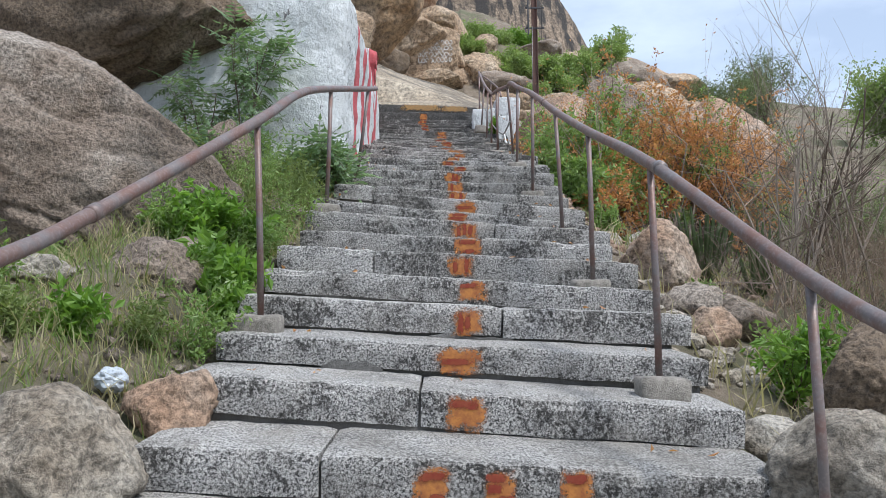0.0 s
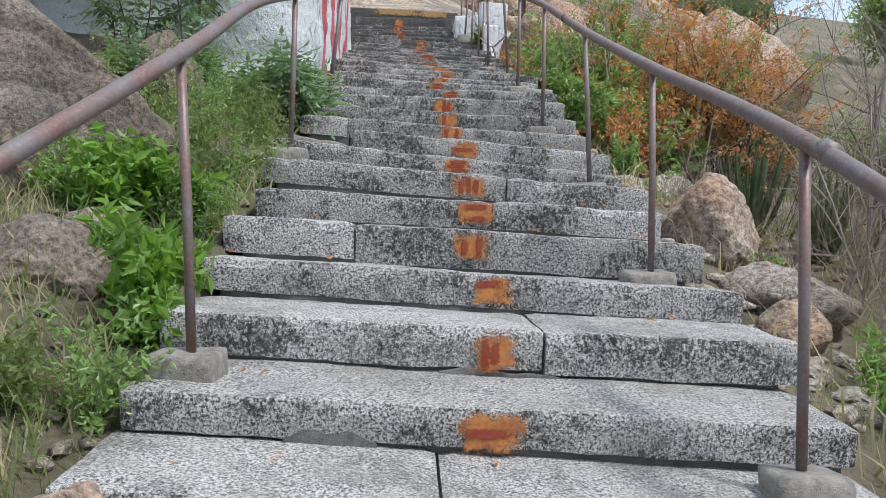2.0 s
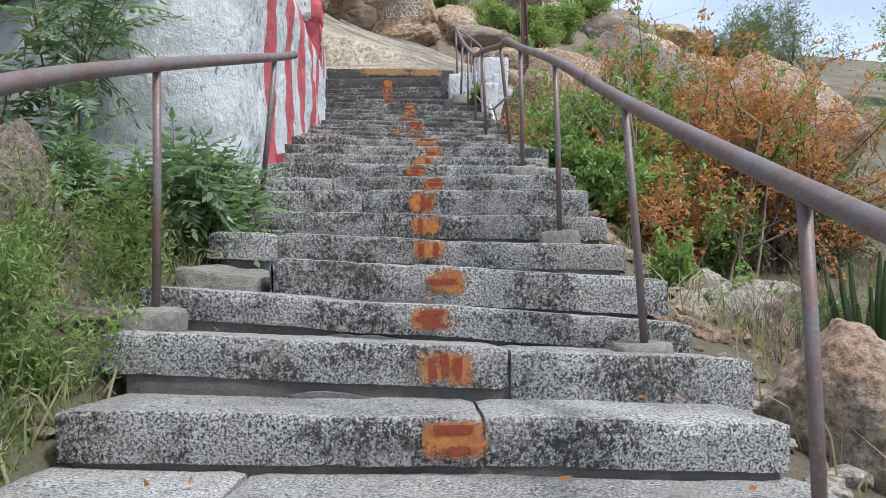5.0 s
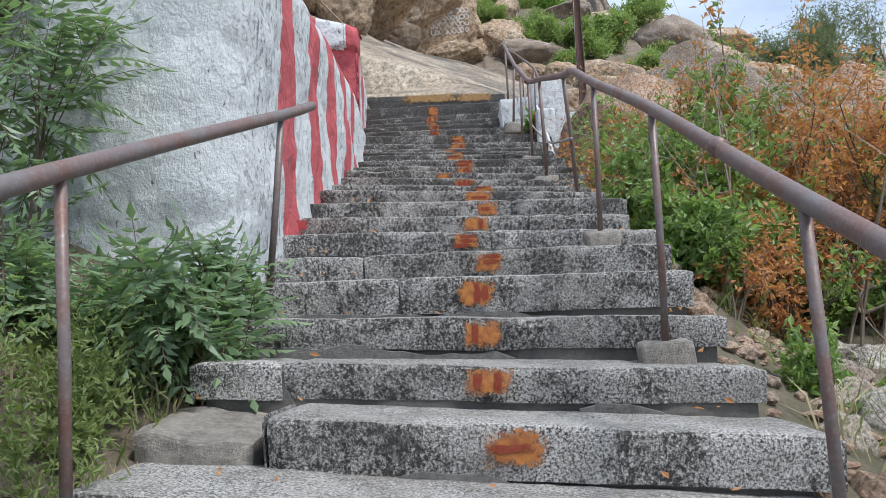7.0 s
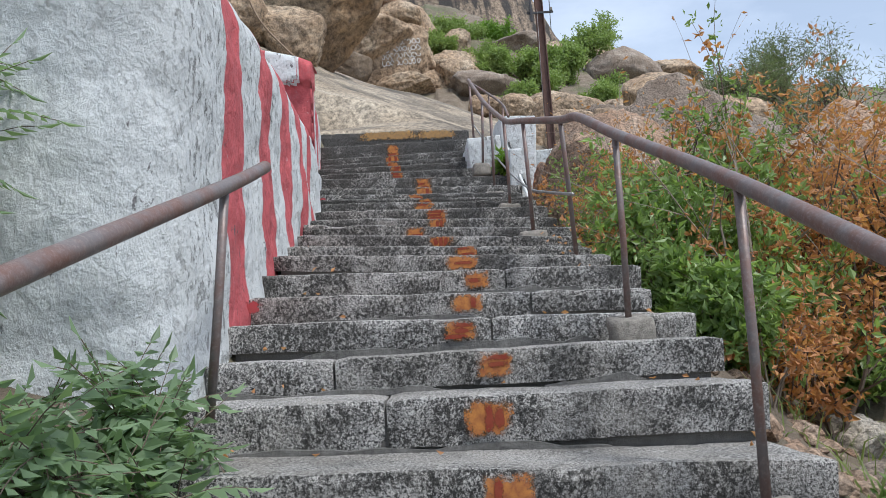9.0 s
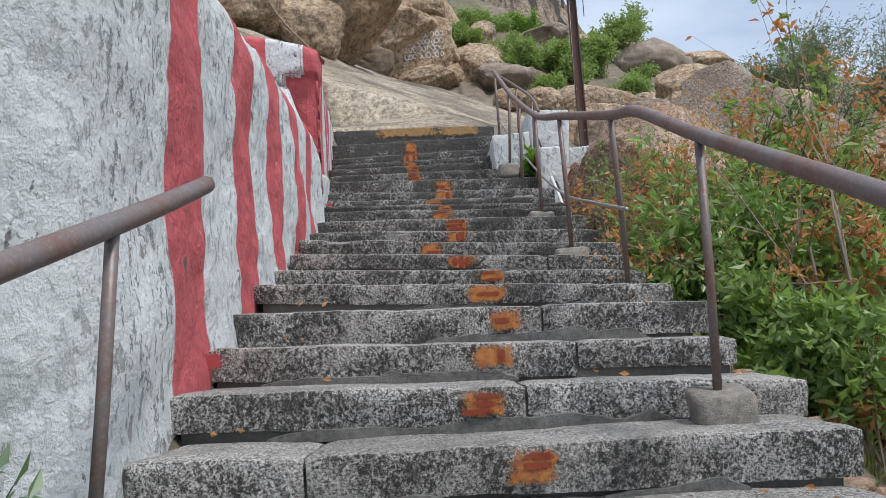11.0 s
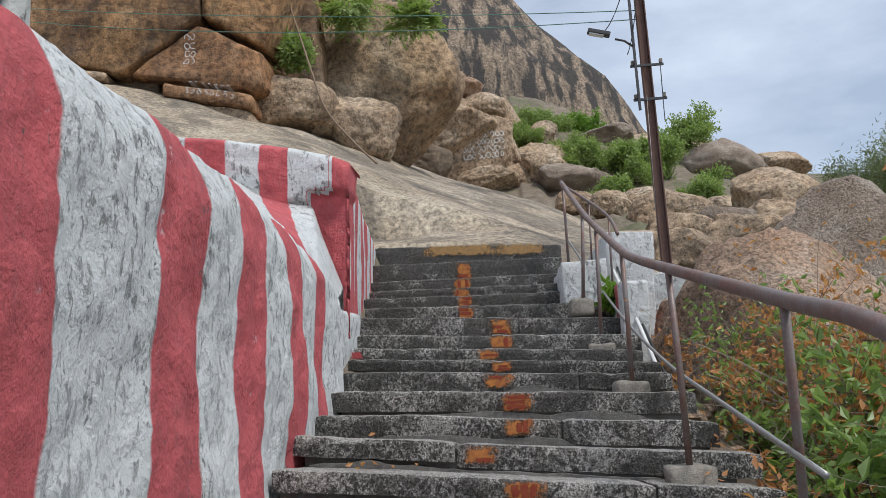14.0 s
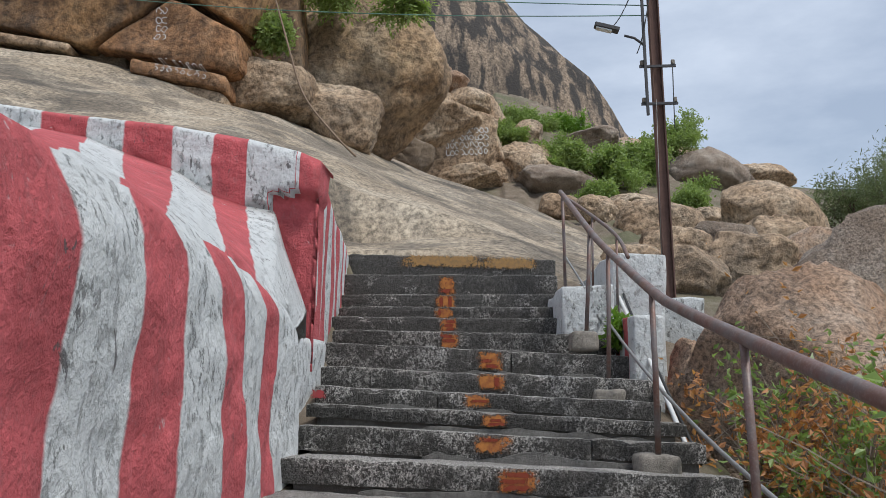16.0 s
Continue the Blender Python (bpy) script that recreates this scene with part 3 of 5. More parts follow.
def wall_block():
    """One thick mass: front face, rounded corner, face along the stairs, and a ledge that climbs to the upper face."""
    verts, faces, us = [], [], []
    ring = []                                    # plan line: from far left of the front face round the corner and up the stairs
    for x in np.arange(-5.2, -1.62, 0.06):
        ring.append((x, 10.02 + 0.02 * (x + 1.6) ** 2, 0.0))
    for a in np.linspace(0, 1, 9):
        w = a * math.pi / 2
        ring.append((-1.62 + 0.34 * math.sin(w), 10.36 - 0.34 * math.cos(w), a))
    for y in np.arange(10.42, 16.02, 0.045):
        ring.append((-1.28 + (0.01 if y < 15.6 else 0.01 - 0.25 * (y - 15.6)), y, 1.0))
    levels = np.linspace(0, 1, 60)
    climb = (0.06, 0.14, 0.24, 0.36, 0.5, 0.64, 0.78, 0.9, 1.0)
    for x, y, side in ring:
        top = wall_top(y) if side > 0.5 else 5.75
        base = stair_z(y) - 0.55
        nx, ny = (0, -1) if side == 0 else (math.sin(side * math.pi / 2), -math.cos(side * math.pi / 2))
        for h in levels:
            z = base + (top - base) * h
            p = Vector((x * 1.1, y * 1.1, z * 1.1))
            d = 0.055 * noise.fractal(p, 1.0, 2.0, 3) + 0.014 * noise.noise(p * 6) + 0.012 * noise.fractal(Vector((x * 9, y * 9, z * 5)), 0.8, 2.0, 3)
            rnd = 0.10 * max(0, (h - 0.88) / 0.12) ** 2
            verts.append((x + nx * (d - rnd), y + ny * (d - rnd), z))
        fx = float(np.interp(y, LEDGE_Y, LEDGE_X))
        rim, foot = Vector((x - nx * 0.1, y - ny * 0.1, top)), Vector((fx, 17.0, ledge_foot(fx)))
        for c in climb:
            q = rim.lerp(foot, c) if side == 1 else rim + Vector((-nx * 1.8 * c, -ny * 1.8 * c, 0.35 * c))
            d = noise.fractal(q * 1.6, 1.0, 2.0, 4) * math.sin(math.pi * min(1, c * 1.1))
            verts.append((q.x - 0.03 * d, q.y, q.z + 0.05 * d - 0.05 * math.sin(math.pi * c)))
        verts.append((verts[-1][0], verts[-1][1] + 0.05, base))
    m = len(levels) + len(climb) + 1
    for i in range(len(ring) - 1):
        for k in range(m - 1):
            faces.append((i * m + k, (i + 1) * m + k, (i + 1) * m + k + 1, i * m + k + 1))
            for j in (i, i + 1, i + 1, i):
                y = ring[j][1] if ring[j][2] > 0 else 10.0
                us.append(y if k < len(levels) - 1 else float(np.interp(y, LEDGE_Y, LEDGE_U)))
    k0 = (len(ring) - 1) * m
    faces.append(tuple(k0 + k for k in range(m)))
    us += [16.0] * m
    return verts, faces, us


v, f, us = wall_block()
wall = mesh_of("wall_west", v, f, WASH, None, True)
with_u(wall, us)
tagged(wall, "thick limewashed retaining wall with red vertical stripes", "wall", kind="structure")


def rough_box(x0, x1, y0, y1, z0, z1, step=0.08, amp=0.02, seed=0.0, bevel=0.03):
    """A plastered block with soft edges and an uneven face."""
    bm = bmesh.new()
    bmesh.ops.create_cube(bm, size=1.0)
    for q in bm.verts:
        q.co = Vector(((x0 + x1) / 2 + q.co.x * (x1 - x0), (y0 + y1) / 2 + q.co.y * (y1 - y0), (z0 + z1) / 2 + q.co.z * (z1 - z0)))
    if bevel:
        bmesh.ops.bevel(bm, geom=bm.edges[:], offset=bevel, segments=2, affect="EDGES", profile=0.6)
    big = max(x1 - x0, y1 - y0, z1 - z0)
    for _ in range(max(1, min(5, int(math.log2(big / step))))):
        long_edges = [e for e in bm.edges if e.calc_length() > step * 1.5]
        if not long_edges:
            break
        bmesh.ops.subdivide_edges(bm, edges=long_edges, cuts=1, use_grid_fill=True)
    for q in bm.verts:
        p = q.co * 1.7 + Vector((seed, seed * 2, 0))
        q.co += amp * Vector((noise.noise(p), noise.noise(p + Vector((7, 0, 0))), noise.noise(p + Vector((0, 9, 0))))) + 0.3 * amp * noise.noise_vector(q.co * 9)
    bmesh.ops.triangulate(bm, faces=[g for g in bm.faces if len(g.verts) > 4])
    return bm


def upper_face():
    """The striped face above the ledge, with a projecting block at its corner over a recess, and its flat top."""
    verts, faces, us = [], [], []
    xs = list(np.arange(-5.6, -1.52, 0.045)) + [-1.5, -1.49, -1.5, -1.52]
    back = [0.0] * (len(xs) - 3) + [0.05, 0.25, 0.6]
    rows = np.linspace(0, 1, 34)

    def run(x, z):
        if x > (-1.66 if z > 6.42 else -1.87):
            return 17.0
        return float(np.interp(x, [-5.6, -3.83, -3.42, -3.13, -2.70, -2.37, -2.07, -2.0], [10.5, 12.22, 12.70, 13.14, 13.56, 14.02, 14.37, 14.6]))

    u = []
    for x, b in zip(xs, back):
        z0, z1 = ledge_foot(x) - 0.35, upper_top(x)
        for h in rows:
            z = z0 + (z1 - z0) * h
            p = Vector((x * 1.3, b, z * 1.3))
            d = 0.03 * noise.fractal(p, 1.0, 2.0, 4) + 0.012 * noise.noise(p * 7)
            into = 0.10 if x > -1.87 and z < 6.42 else 0.05 if x > -2.07 and z < 6.34 else 0.0
            rnd = 0.05 * max(0, (h - 0.93) / 0.07) ** 2
            verts.append((x - (into * 0.4 if b else 0), 16.97 + b + d + rnd + (into if not b else into * 0.5), z))
            u.append(run(x, z))
        verts.append((x, 17.6 + b * 0.3, z1 + 0.02))
        u.append(run(x, z1))
    m = len(rows) + 1
    for i in range(len(xs) - 1):
        for k in range(m - 1):
            faces.append((i * m + k, (i + 1) * m + k, (i + 1) * m + k + 1, i * m + k + 1))
            us += [u[j] for j in faces[-1]]
    return verts, faces, us


buttress = bm_object("wall_buttress", rough_box(-5.5, -1.62, 17.3, 21.3, 3.8, 6.55, 0.14, 0.03), WASH_W, True)
tagged(buttress, "striped red and white buttress at the head of the wall", "wall", kind="structure")
for q in buttress.data.vertices:                 # the face leans back along the stairs
    q.co.x -= 0.085 * max(0, q.co.y - 17.1) if q.co.x > -2.5 else 0
    if q.co.z > 6.0:
        q.co.z -= 0.12 * (q.co.x + 1.55)
v, f, us = upper_face()
with_u(mesh_of("front_face", v, f, WASH, buttress, True), us)
part("side_face", rough_box(-2.2, -1.56, 17.3, 21.2, 3.9, 6.72, 0.12, 0.03, 7), WASH_S, buttress, "narrow red and white stripes", True)
for q in [c for c in buttress.children if c.name.startswith("side_face")][0].data.vertices:
    q.co.x -= 0.085 * max(0, q.co.y - 17.3)
    q.co.z -= 0.05 * max(0, q.co.y - 17.3)

part("foot", rough_box(-2.3, -1.50, 15.95, 17.6, 3.9, 5.27, 0.1, 0.03, 21, 0.05), WASH_W, buttress, "white limewashed foot of the buttress", True)

# ---- white plinths right of the top steps ----
plinth = tagged(new("plinth"), "white limewashed masonry plinth with red stripes beside the top steps", "plinth")
part("block", rough_box(0.62, 1.12, 18.55, 21.4, 4.9, 5.88, 0.12, 0.03, 11), WASH_W, plinth, smooth=True)
part("back_block", rough_box(1.16, 1.72, 19.0, 21.5, 4.9, 6.25, 0.12, 0.03, 13), WASH_W, plinth, smooth=True)
part("side_wall", rough_box(1.14, 1.42, 17.75, 19.9, 4.2, 5.56, 0.12, 0.03, 15), WASH_P, plinth, "red and white striped low wall", True)
part("low_block", rough_box(1.85, 2.5, 20.4, 21.8, 4.9, 5.95, 0.12, 0.04, 17), WASH_W, plinth, smooth=True)


# ---- handrails ----
def handrail(name, line, posts, label):
    rail = tagged(new(name), label, "handrail")
    pts = bezier_line(line, 6)
    v, f = tube(pts, 0.031, 14)
    mesh_of("rail_pipe", v, f, PIPE, rail, True)
    for (bx, by, bz), (tx, ty, tz) in posts:
        v, f = tube([(bx, by, bz), ((bx + tx) / 2 + 0.004, (by + ty) / 2, (bz + tz) / 2), (tx, ty, tz)], 0.019, 8)
        mesh_of("post", v, f, PIPE, rail, True)
    return rail


RIGHT_POSTS = [((1.37, 2.9, 0.55), (1.30, 2.9, 1.72)), ((1.10, 4.16, 1.26), (1.05, 4.16, 2.32)), ((1.06, 5.80, 1.77), (1.02, 5.80, 2.81)),
               ((1.09, 7.50, 2.25), (1.01, 7.50, 3.34)), ((0.99, 9.15, 2.80), (0.97, 9.15, 3.90)), ((0.95, 10.75, 3.36), (0.94, 10.75, 4.38)),
               ((1.08, 12.80, 3.70), (0.93, 12.35, 4.80)), ((0.90, 13.95, 4.10), (0.86, 13.95, 5.13)), ((0.89, 15.70, 4.54), (0.87, 15.70, 5.52)),
               ((0.88, 17.46, 4.90), (0.89, 17.46, 6.04)), ((0.80, 18.20, 5.37), (0.84, 18.20, 6.34)), ((0.84, 20.3, 6.0), (0.81, 20.3, 7.16))]
right_rail = handrail("handrail", [(1.75, 1.2, 1.20), (1.42, 2.2, 1.50), (1.30, 2.9, 1.735), (1.05, 4.16, 2.34), (1.02, 5.80, 2.83), (1.01, 7.5, 3.355), (0.97, 9.15, 3.92), (0.945, 10.75, 4.40),
                                   (0.92, 11.65, 4.69), (0.93, 12.35, 4.82), (0.87, 13.95, 5.15), (0.87, 15.0, 5.36), (0.87, 15.7, 5.53), (0.89, 17.46, 6.05), (0.84, 18.2, 6.355), (0.81, 20.5, 7.25)],
                      RIGHT_POSTS, "weathered brown steel pipe handrail on thin posts")
LEFT_POSTS = [((-1.75, 2.0, 0.4), (-1.62, 2.0, 1.50)), ((-1.03, 4.65, 1.50), (-1.09, 4.68, 2.61)), ((-1.08, 7.45, 2.40), (-1.065, 7.45, 3.50)), ((-1.03, 9.62, 3.12), (-0.93, 9.6, 4.04))]
left_rail = handrail("handrail", [(-1.85, 1.2, 1.28), (-1.62, 2.0, 1.52), (-1.47, 2.7, 1.75), (-1.42, 3.3, 1.96), (-1.09, 4.66, 2.625), (-1.08, 6.0, 3.12), (-1.065, 7.45, 3.515), (-0.93, 9.6, 4.055), (-0.905, 10.35, 4.25)],
                     LEFT_POSTS, "weathered reddish steel pipe handrail ending at the wall")
for rail, ys in ((right_rail, (4.05, 8.2)), (left_rail, (3.3,))):
    for y in ys:                                  # pipe couplings
        x, z = (1.07, 2.30) if y == 4.05 else (0.99, 3.60) if y == 8.2 else (-1.42, 1.96)
        d = Vector((0, 1, 0.33)).normalized() if rail is right_rail else Vector((0.22, 1, 0.47)).normalized()
        v, f = tube([Vector((x, y, z)) - d * 0.03, Vector((x, y, z)) + d * 0.03], 0.037, 14)
        mesh_of("coupling", v, f, PIPE, rail, True)
for rail, posts in ((right_rail, RIGHT_POSTS[1:11]), (left_rail, LEFT_POSTS[1:3])):
    for i, ((bx, by, bz), _) in enumerate(posts):
        h = 0.10 if i % 2 else 0.12
        part("footing", rough_box(bx - 0.13, bx + 0.12, by - 0.11, by + 0.10, bz - h - 0.05, bz + 0.02, 0.045, 0.045, by, 0.035), CEMENT, rail, "rough cement footing", True)


# ---- boulders ----
def boulder(x, y, z, rx, ry, rz, kind, label, roll=0.0, hewn=None, detail=None):
    """A weathered rock: a ball cut by flat faces, then worn; hewn 0 is rounded, 1 is blocky."""
    hewn = (0.85 if kind in ("ochre", "orange", "redgrey", "grey", "brown") else 0.5) if hewn is None else hewn
    seed = x * 1.7 + y * 0.9 + z * 2.3
    rr = random.Random(round(seed * 100))
    bm = bmesh.new()
    bmesh.ops.create_icosphere(bm, subdivisions=detail or (6 if y < 12 and max(rx, rz) > 0.35 else 5), radius=1.0)
    cuts = []
    for _ in range(int(9 + 7 * hewn) if hewn <= 1 else 7):
        d = Vector((rr.uniform(-1, 1), rr.uniform(-1, 1), rr.uniform(-0.9, 1))).normalized()
        cuts.append((d, rr.uniform(0.84 - 0.24 * hewn, 0.97 - 0.1 * hewn) if hewn <= 1 else rr.uniform(0.85, 1.15)))
    o = Vector((seed, seed * 0.37, 5))
    big = max(rx, ry, rz)
    for q in bm.verts:
        p = q.co.copy()
        if hewn > 1:
            e = 2 + 6 * (hewn - 1) * 2
            p /= (abs(p.x) ** e + abs(p.y) ** e + abs(p.z) ** e) ** (1 / e)
        for d, k in cuts:
            over = p.dot(d) - k
            if over > 0:
                p -= d * over * 0.93
        p *= 1.12 + 0.10 * hewn if hewn <= 1 else 1.0
        ridge = abs(noise.noise(p * 1.9 + o * 1.3))
        p += q.co * (0.09 * noise.fractal(p * 1.2 + o, 1.0, 2.0, 3) + 0.03 * noise.fractal(p * 4.5 + o, 0.9, 2.1, 4) - 0.05 * max(0, 0.09 - ridge) / 0.09)
        p += q.co * (0.024 / max(0.2, big)) * noise.fractal(p * big * 8, 0.7, 2.0, 4)
        q.co = Vector((p.x * rx, p.y * ry, p.z * rz))
    ob = bm_object("boulder", bm, ROCKS[kind], True)
    ob.location, ob.rotation_euler = (x, y, z), (0, radians(roll), 0)
    return tagged(ob, label, "boulder", "boulders piled above the stairs" if y > 20 else "rocks beside the stairs")

def block(outline, y, depth, kind, label):
    """A split rock: an upright outline pushed back into the hill, with worn arrises and an uneven face."""
    bm = bmesh.new()
    front = [bm.verts.new((a, y, c)) for a, c in outline]
    rear = [bm.verts.new((a, y + depth, c)) for a, c in outline]
    n = len(outline)
    bm.faces.new(front)
    bm.faces.new(rear[::-1])
    for i in range(n):
        bm.faces.new((front[i], rear[i], rear[(i + 1) % n], front[(i + 1) % n]))
    bmesh.ops.recalc_face_normals(bm, faces=bm.faces[:])
    bmesh.ops.bevel(bm, geom=bm.edges[:], offset=0.13, segments=2, affect="EDGES", profile=0.6, clamp_overlap=True)
    bmesh.ops.triangulate(bm, faces=bm.faces[:])
    for _ in range(6):
        long_edges = [e for e in bm.edges if e.calc_length() > 0.30 and e.verts[0].co.y < y + 1.6]
        if not long_edges:
            break
        bmesh.ops.subdivide_edges(bm, edges=long_edges, cuts=1)
        bmesh.ops.triangulate(bm, faces=[g for g in bm.faces if len(g.verts) > 3])
    for q in bm.verts:
        p = q.co.copy()
        q.co += noise.noise_vector(p * 0.8) * 0.07 + noise.noise_vector(p * 2.6) * 0.03
        q.co.y += 0.22 * noise.fractal(Vector((p.x * 0.55, y, p.z * 0.55)), 1.0, 2.0, 4)
    ob = bm_object("boulder", bm, ROCKS[kind], True)
    return tagged(ob, label, "boulder", "boulders piled above the stairs")


# left bank
boulder(-3.4, 6.75, 2.62, 1.62, 1.0, 0.86, "grey", "large grey-brown granite boulder leaning over the grass", 20)
boulder(-4.9, 10.1, 5.32, 2.35, 0.9, 1.35, "brown", "huge brown granite boulder streaked with white paint")
boulder(-1.53, 3.25, 0.95, 0.32, 0.26, 0.27, "pale", "pale weathered rock beside the lowest step")
boulder(-1.25, 3.85, 1.08, 0.20, 0.16, 0.18, "redgrey", "rough orange-brown rock beside the second step")
boulder(-1.89, 5.33, 1.74, 0.28, 0.23, 0.20, "grey", "low grey stone half hidden in grass")
boulder(-2.19, 8.44, 2.90, 0.27, 0.24, 0.43, "grey", "grey rock at the foot of the white wall")
boulder(-2.37, 8.94, 2.68, 0.37, 0.43, 0.69, "grey", "grey rock beside the leafy bush")
boulder(-2.38, 4.29, 1.26, 0.19, 0.15, 0.13, "grey", "small grey stone in the grass")
# right bank
boulder(1.95, 7.4, 1.93, 0.31, 0.33, 0.34, "redgrey", "pinkish grey rock beside the stairs under dry twigs")
boulder(2.60, 4.78, 1.08, 0.40, 0.32, 0.39, "brown", "brown rock under dry brush")
boulder(1.68, 3.35, 0.92, 0.33, 0.26, 0.26, "pale", "flat pale rock beside the handrail foot")
boulder(5.95, 17.5, 4.35, 1.40, 1.2, 1.40, "redgrey", "large rounded pinkish grey boulder above the dry shrubs")
boulder(3.85, 12.9, 1.62, 0.80, 0.6, 0.72, "pale", "large whitish speckled boulder beside the steps")
boulder(1.90, 9.38, 2.13, 0.18, 0.14, 0.21, "pale", "small rounded rock beside the steps")
boulder(3.65, 14.69, 2.94, 0.41, 0.32, 0.34, "tan", "tan rock among the shrubs")
boulder(3.1, 12.64, 2.28, 0.30, 0.24, 0.16, "pale", "pale rock at the foot of the shrubs")
boulder(3.85, 13.9, 2.85, 0.42, 0.34, 0.30, "pale", "white-topped rock under the orange shrub")
boulder(5.18, 15.18, 2.75, 0.39, 0.31, 0.49, "tan", "tan rock at the edge of the shrubs")
boulder(2.75, 17.6, 4.55, 1.12, 0.85, 1.25, "redgrey", "large reddish boulder behind the handrail")
boulder(3.95, 18.9, 4.95, 1.65, 1.1, 1.42, "grey", "broad grey boulder above the reddish one", 8)
boulder(1.72, 17.9, 4.8, 0.30, 0.3, 0.5, "redgrey", "reddish rock beside the white plinth")
for bx, by, br, bk in ((3.3, 24.2, 0.62, "tan"), (4.5, 25.0, 0.8, "tan"), (5.9, 25.6, 0.9, "redgrey"), (2.5, 25.4, 0.55, "tan"), (7.6, 26.4, 1.0, "tan"),
                       (3.9, 27.6, 0.7, "tan"), (5.2, 28.4, 0.8, "grey"), (6.8, 29.4, 0.9, "tan")):
    boulder(bx, by, ground_z(bx, by) + br * 0.35, br, br * 0.8, br * 0.78, bk, "rounded boulder in the row behind the steel pole", 6, 1.2)
# slope stack
block(((-20.25, 21.09), (-8.66, 20.18), (-8.78, 15.48), (-9.47, 14.89), (-11.04, 13.79), (-12.86, 14.23), (-14.93, 14.74), (-19.62, 15.52)), 31.50, 4.0, "ochre", "huge ochre rock slab above the smooth slope")
block(((-10.84, 13.78), (-10.30, 14.24), (-9.36, 14.89), (-8.79, 15.23), (-8.05, 14.93), (-6.80, 14.26), (-6.81, 13.24), (-7.13, 13.10), (-8.98, 13.47)), 31.60, 2.2, "orange", "orange rock block with white writing")
block(((-8.76, 15.57), (-8.60, 17.27), (-6.03, 17.11), (-6.58, 15.12), (-6.79, 14.50), (-7.84, 15.10)), 31.75, 2.2, "ochre", "ochre rock wedge on top of the stack")
block(((-7.44, 18.28), (-6.25, 18.21), (-5.70, 14.20), (-6.41, 14.24), (-7.49, 14.86), (-7.65, 15.79)), 34.80, 2.0, "ochre", "upright ochre rock column behind the stack")
block(((-9.70, 13.41), (-7.08, 12.96), (-7.07, 12.51), (-9.73, 13.01)), 31.45, 1.6, "orange", "flat reddish rock wedge with white lettering")
block(((-9.90, 13.02), (-7.15, 12.52), (-7.11, 11.72), (-7.82, 11.63), (-8.90, 12.05)), 31.60, 1.6, "tan", "tan rock wedge under the stack")
# dark brown block added where only the shade of the gap shows
block(((-12.17, 14.14), (-10.16, 13.77), (-10.10, 12.83), (-12.12, 13.50)), 32.20, 1.5, "brown", "dark brown filler block for the shaded gap below the slab")
block(((-14.74, 14.33), (-13.12, 14.14), (-11.47, 13.82), (-11.49, 13.57), (-12.97, 13.82), (-14.54, 14.04)), 31.40, 1.5, "tan", "thin tan slab wedged under the huge rock")
boulder(-6.44, 33.63, 13.11, 1.36, 1.09, 0.89, "tan", "rounded tan boulder resting on the smooth slope", 8, 1.2)
boulder(-4.42, 34.58, 12.67, 1.23, 0.98, 1.01, "tan", "rounded tan boulder under the overhang", 12, 1.2)
boulder(-4.67, 38.04, 15.44, 2.75, 1.80, 2.65, "overhang", "towering overhanging ochre boulder with a flat lit shoulder", -14, 0.9)
boulder(-9.51, 41.29, 24.00, 4.49, 2.25, 3.97, "ochre", "ochre rock face above the stack", 0, 1.5)
boulder(-2.21, 49.93, 17.22, 2.00, 1.60, 1.18, "tan", "flat-topped tan boulder leaning on the lettered rock", -12)
boulder(-3.72, 47.60, 15.09, 1.26, 1.01, 1.00, "brown", "brown boulder in the shade of the stack")
boulder(-1.59, 50.89, 16.15, 2.53, 1.52, 1.66, "tan", "slanted tan rock with white lettering", -12, 1.4)
boulder(-0.69, 49.66, 14.46, 1.60, 1.12, 0.69, "tan", "low flat rock under the lettered rock", -8, 1.5)
boulder(-3.12, 54.76, 20.17, 1.62, 1.29, 1.05, "tan", "rounded tan granite boulder on the hillside")
boulder(-0.82, 55.58, 20.38, 1.23, 0.99, 0.82, "tan", "rounded tan granite boulder on the hillside")
boulder(-2.85, 56.52, 22.60, 1.11, 0.89, 0.68, "redgrey", "reddish angular rock on the pile")
boulder(-1.56, 55.39, 21.57, 0.83, 0.66, 0.58, "redgrey", "reddish angular rock on the pile")
boulder(1.86, 52.50, 16.47, 1.05, 0.84, 0.68, "tan", "rounded tan granite boulder on the hillside")
boulder(2.26, 50.57, 15.29, 1.21, 0.97, 0.86, "tan", "rounded tan granite boulder on the hillside")
boulder(0.99, 50.37, 14.72, 0.78, 0.62, 0.78, "tan", "rounded tan granite boulder on the hillside")
boulder(2.62, 56.43, 18.89, 0.91, 0.73, 0.75, "tan", "rounded tan granite boulder on the hillside")
boulder(3.46, 49.89, 14.26, 1.89, 1.51, 1.12, "grey", "grey boulder below the green tree")
boulder(7.05, 60.69, 19.84, 1.46, 1.17, 0.82, "grey", "grey boulder among the bushes")
boulder(3.03, 42.37, 11.58, 0.79, 0.63, 0.56, "tan", "rounded boulder in a row", 6, 1.1)
boulder(4.17, 40.35, 11.08, 0.74, 0.59, 0.55, "tan", "rounded boulder in a row", 6, 1.1)
boulder(5.25, 41.21, 11.25, 0.44, 0.35, 0.44, "tan", "rounded boulder in a row", 6, 1.1)
boulder(5.58, 36.57, 9.57, 1.40, 0.98, 1.03, "tan", "square-shouldered tan boulder with a dark stain", 6, 1.1)
boulder(6.31, 44.46, 12.28, 0.97, 0.78, 0.37, "tan", "flat tan boulder in a row")
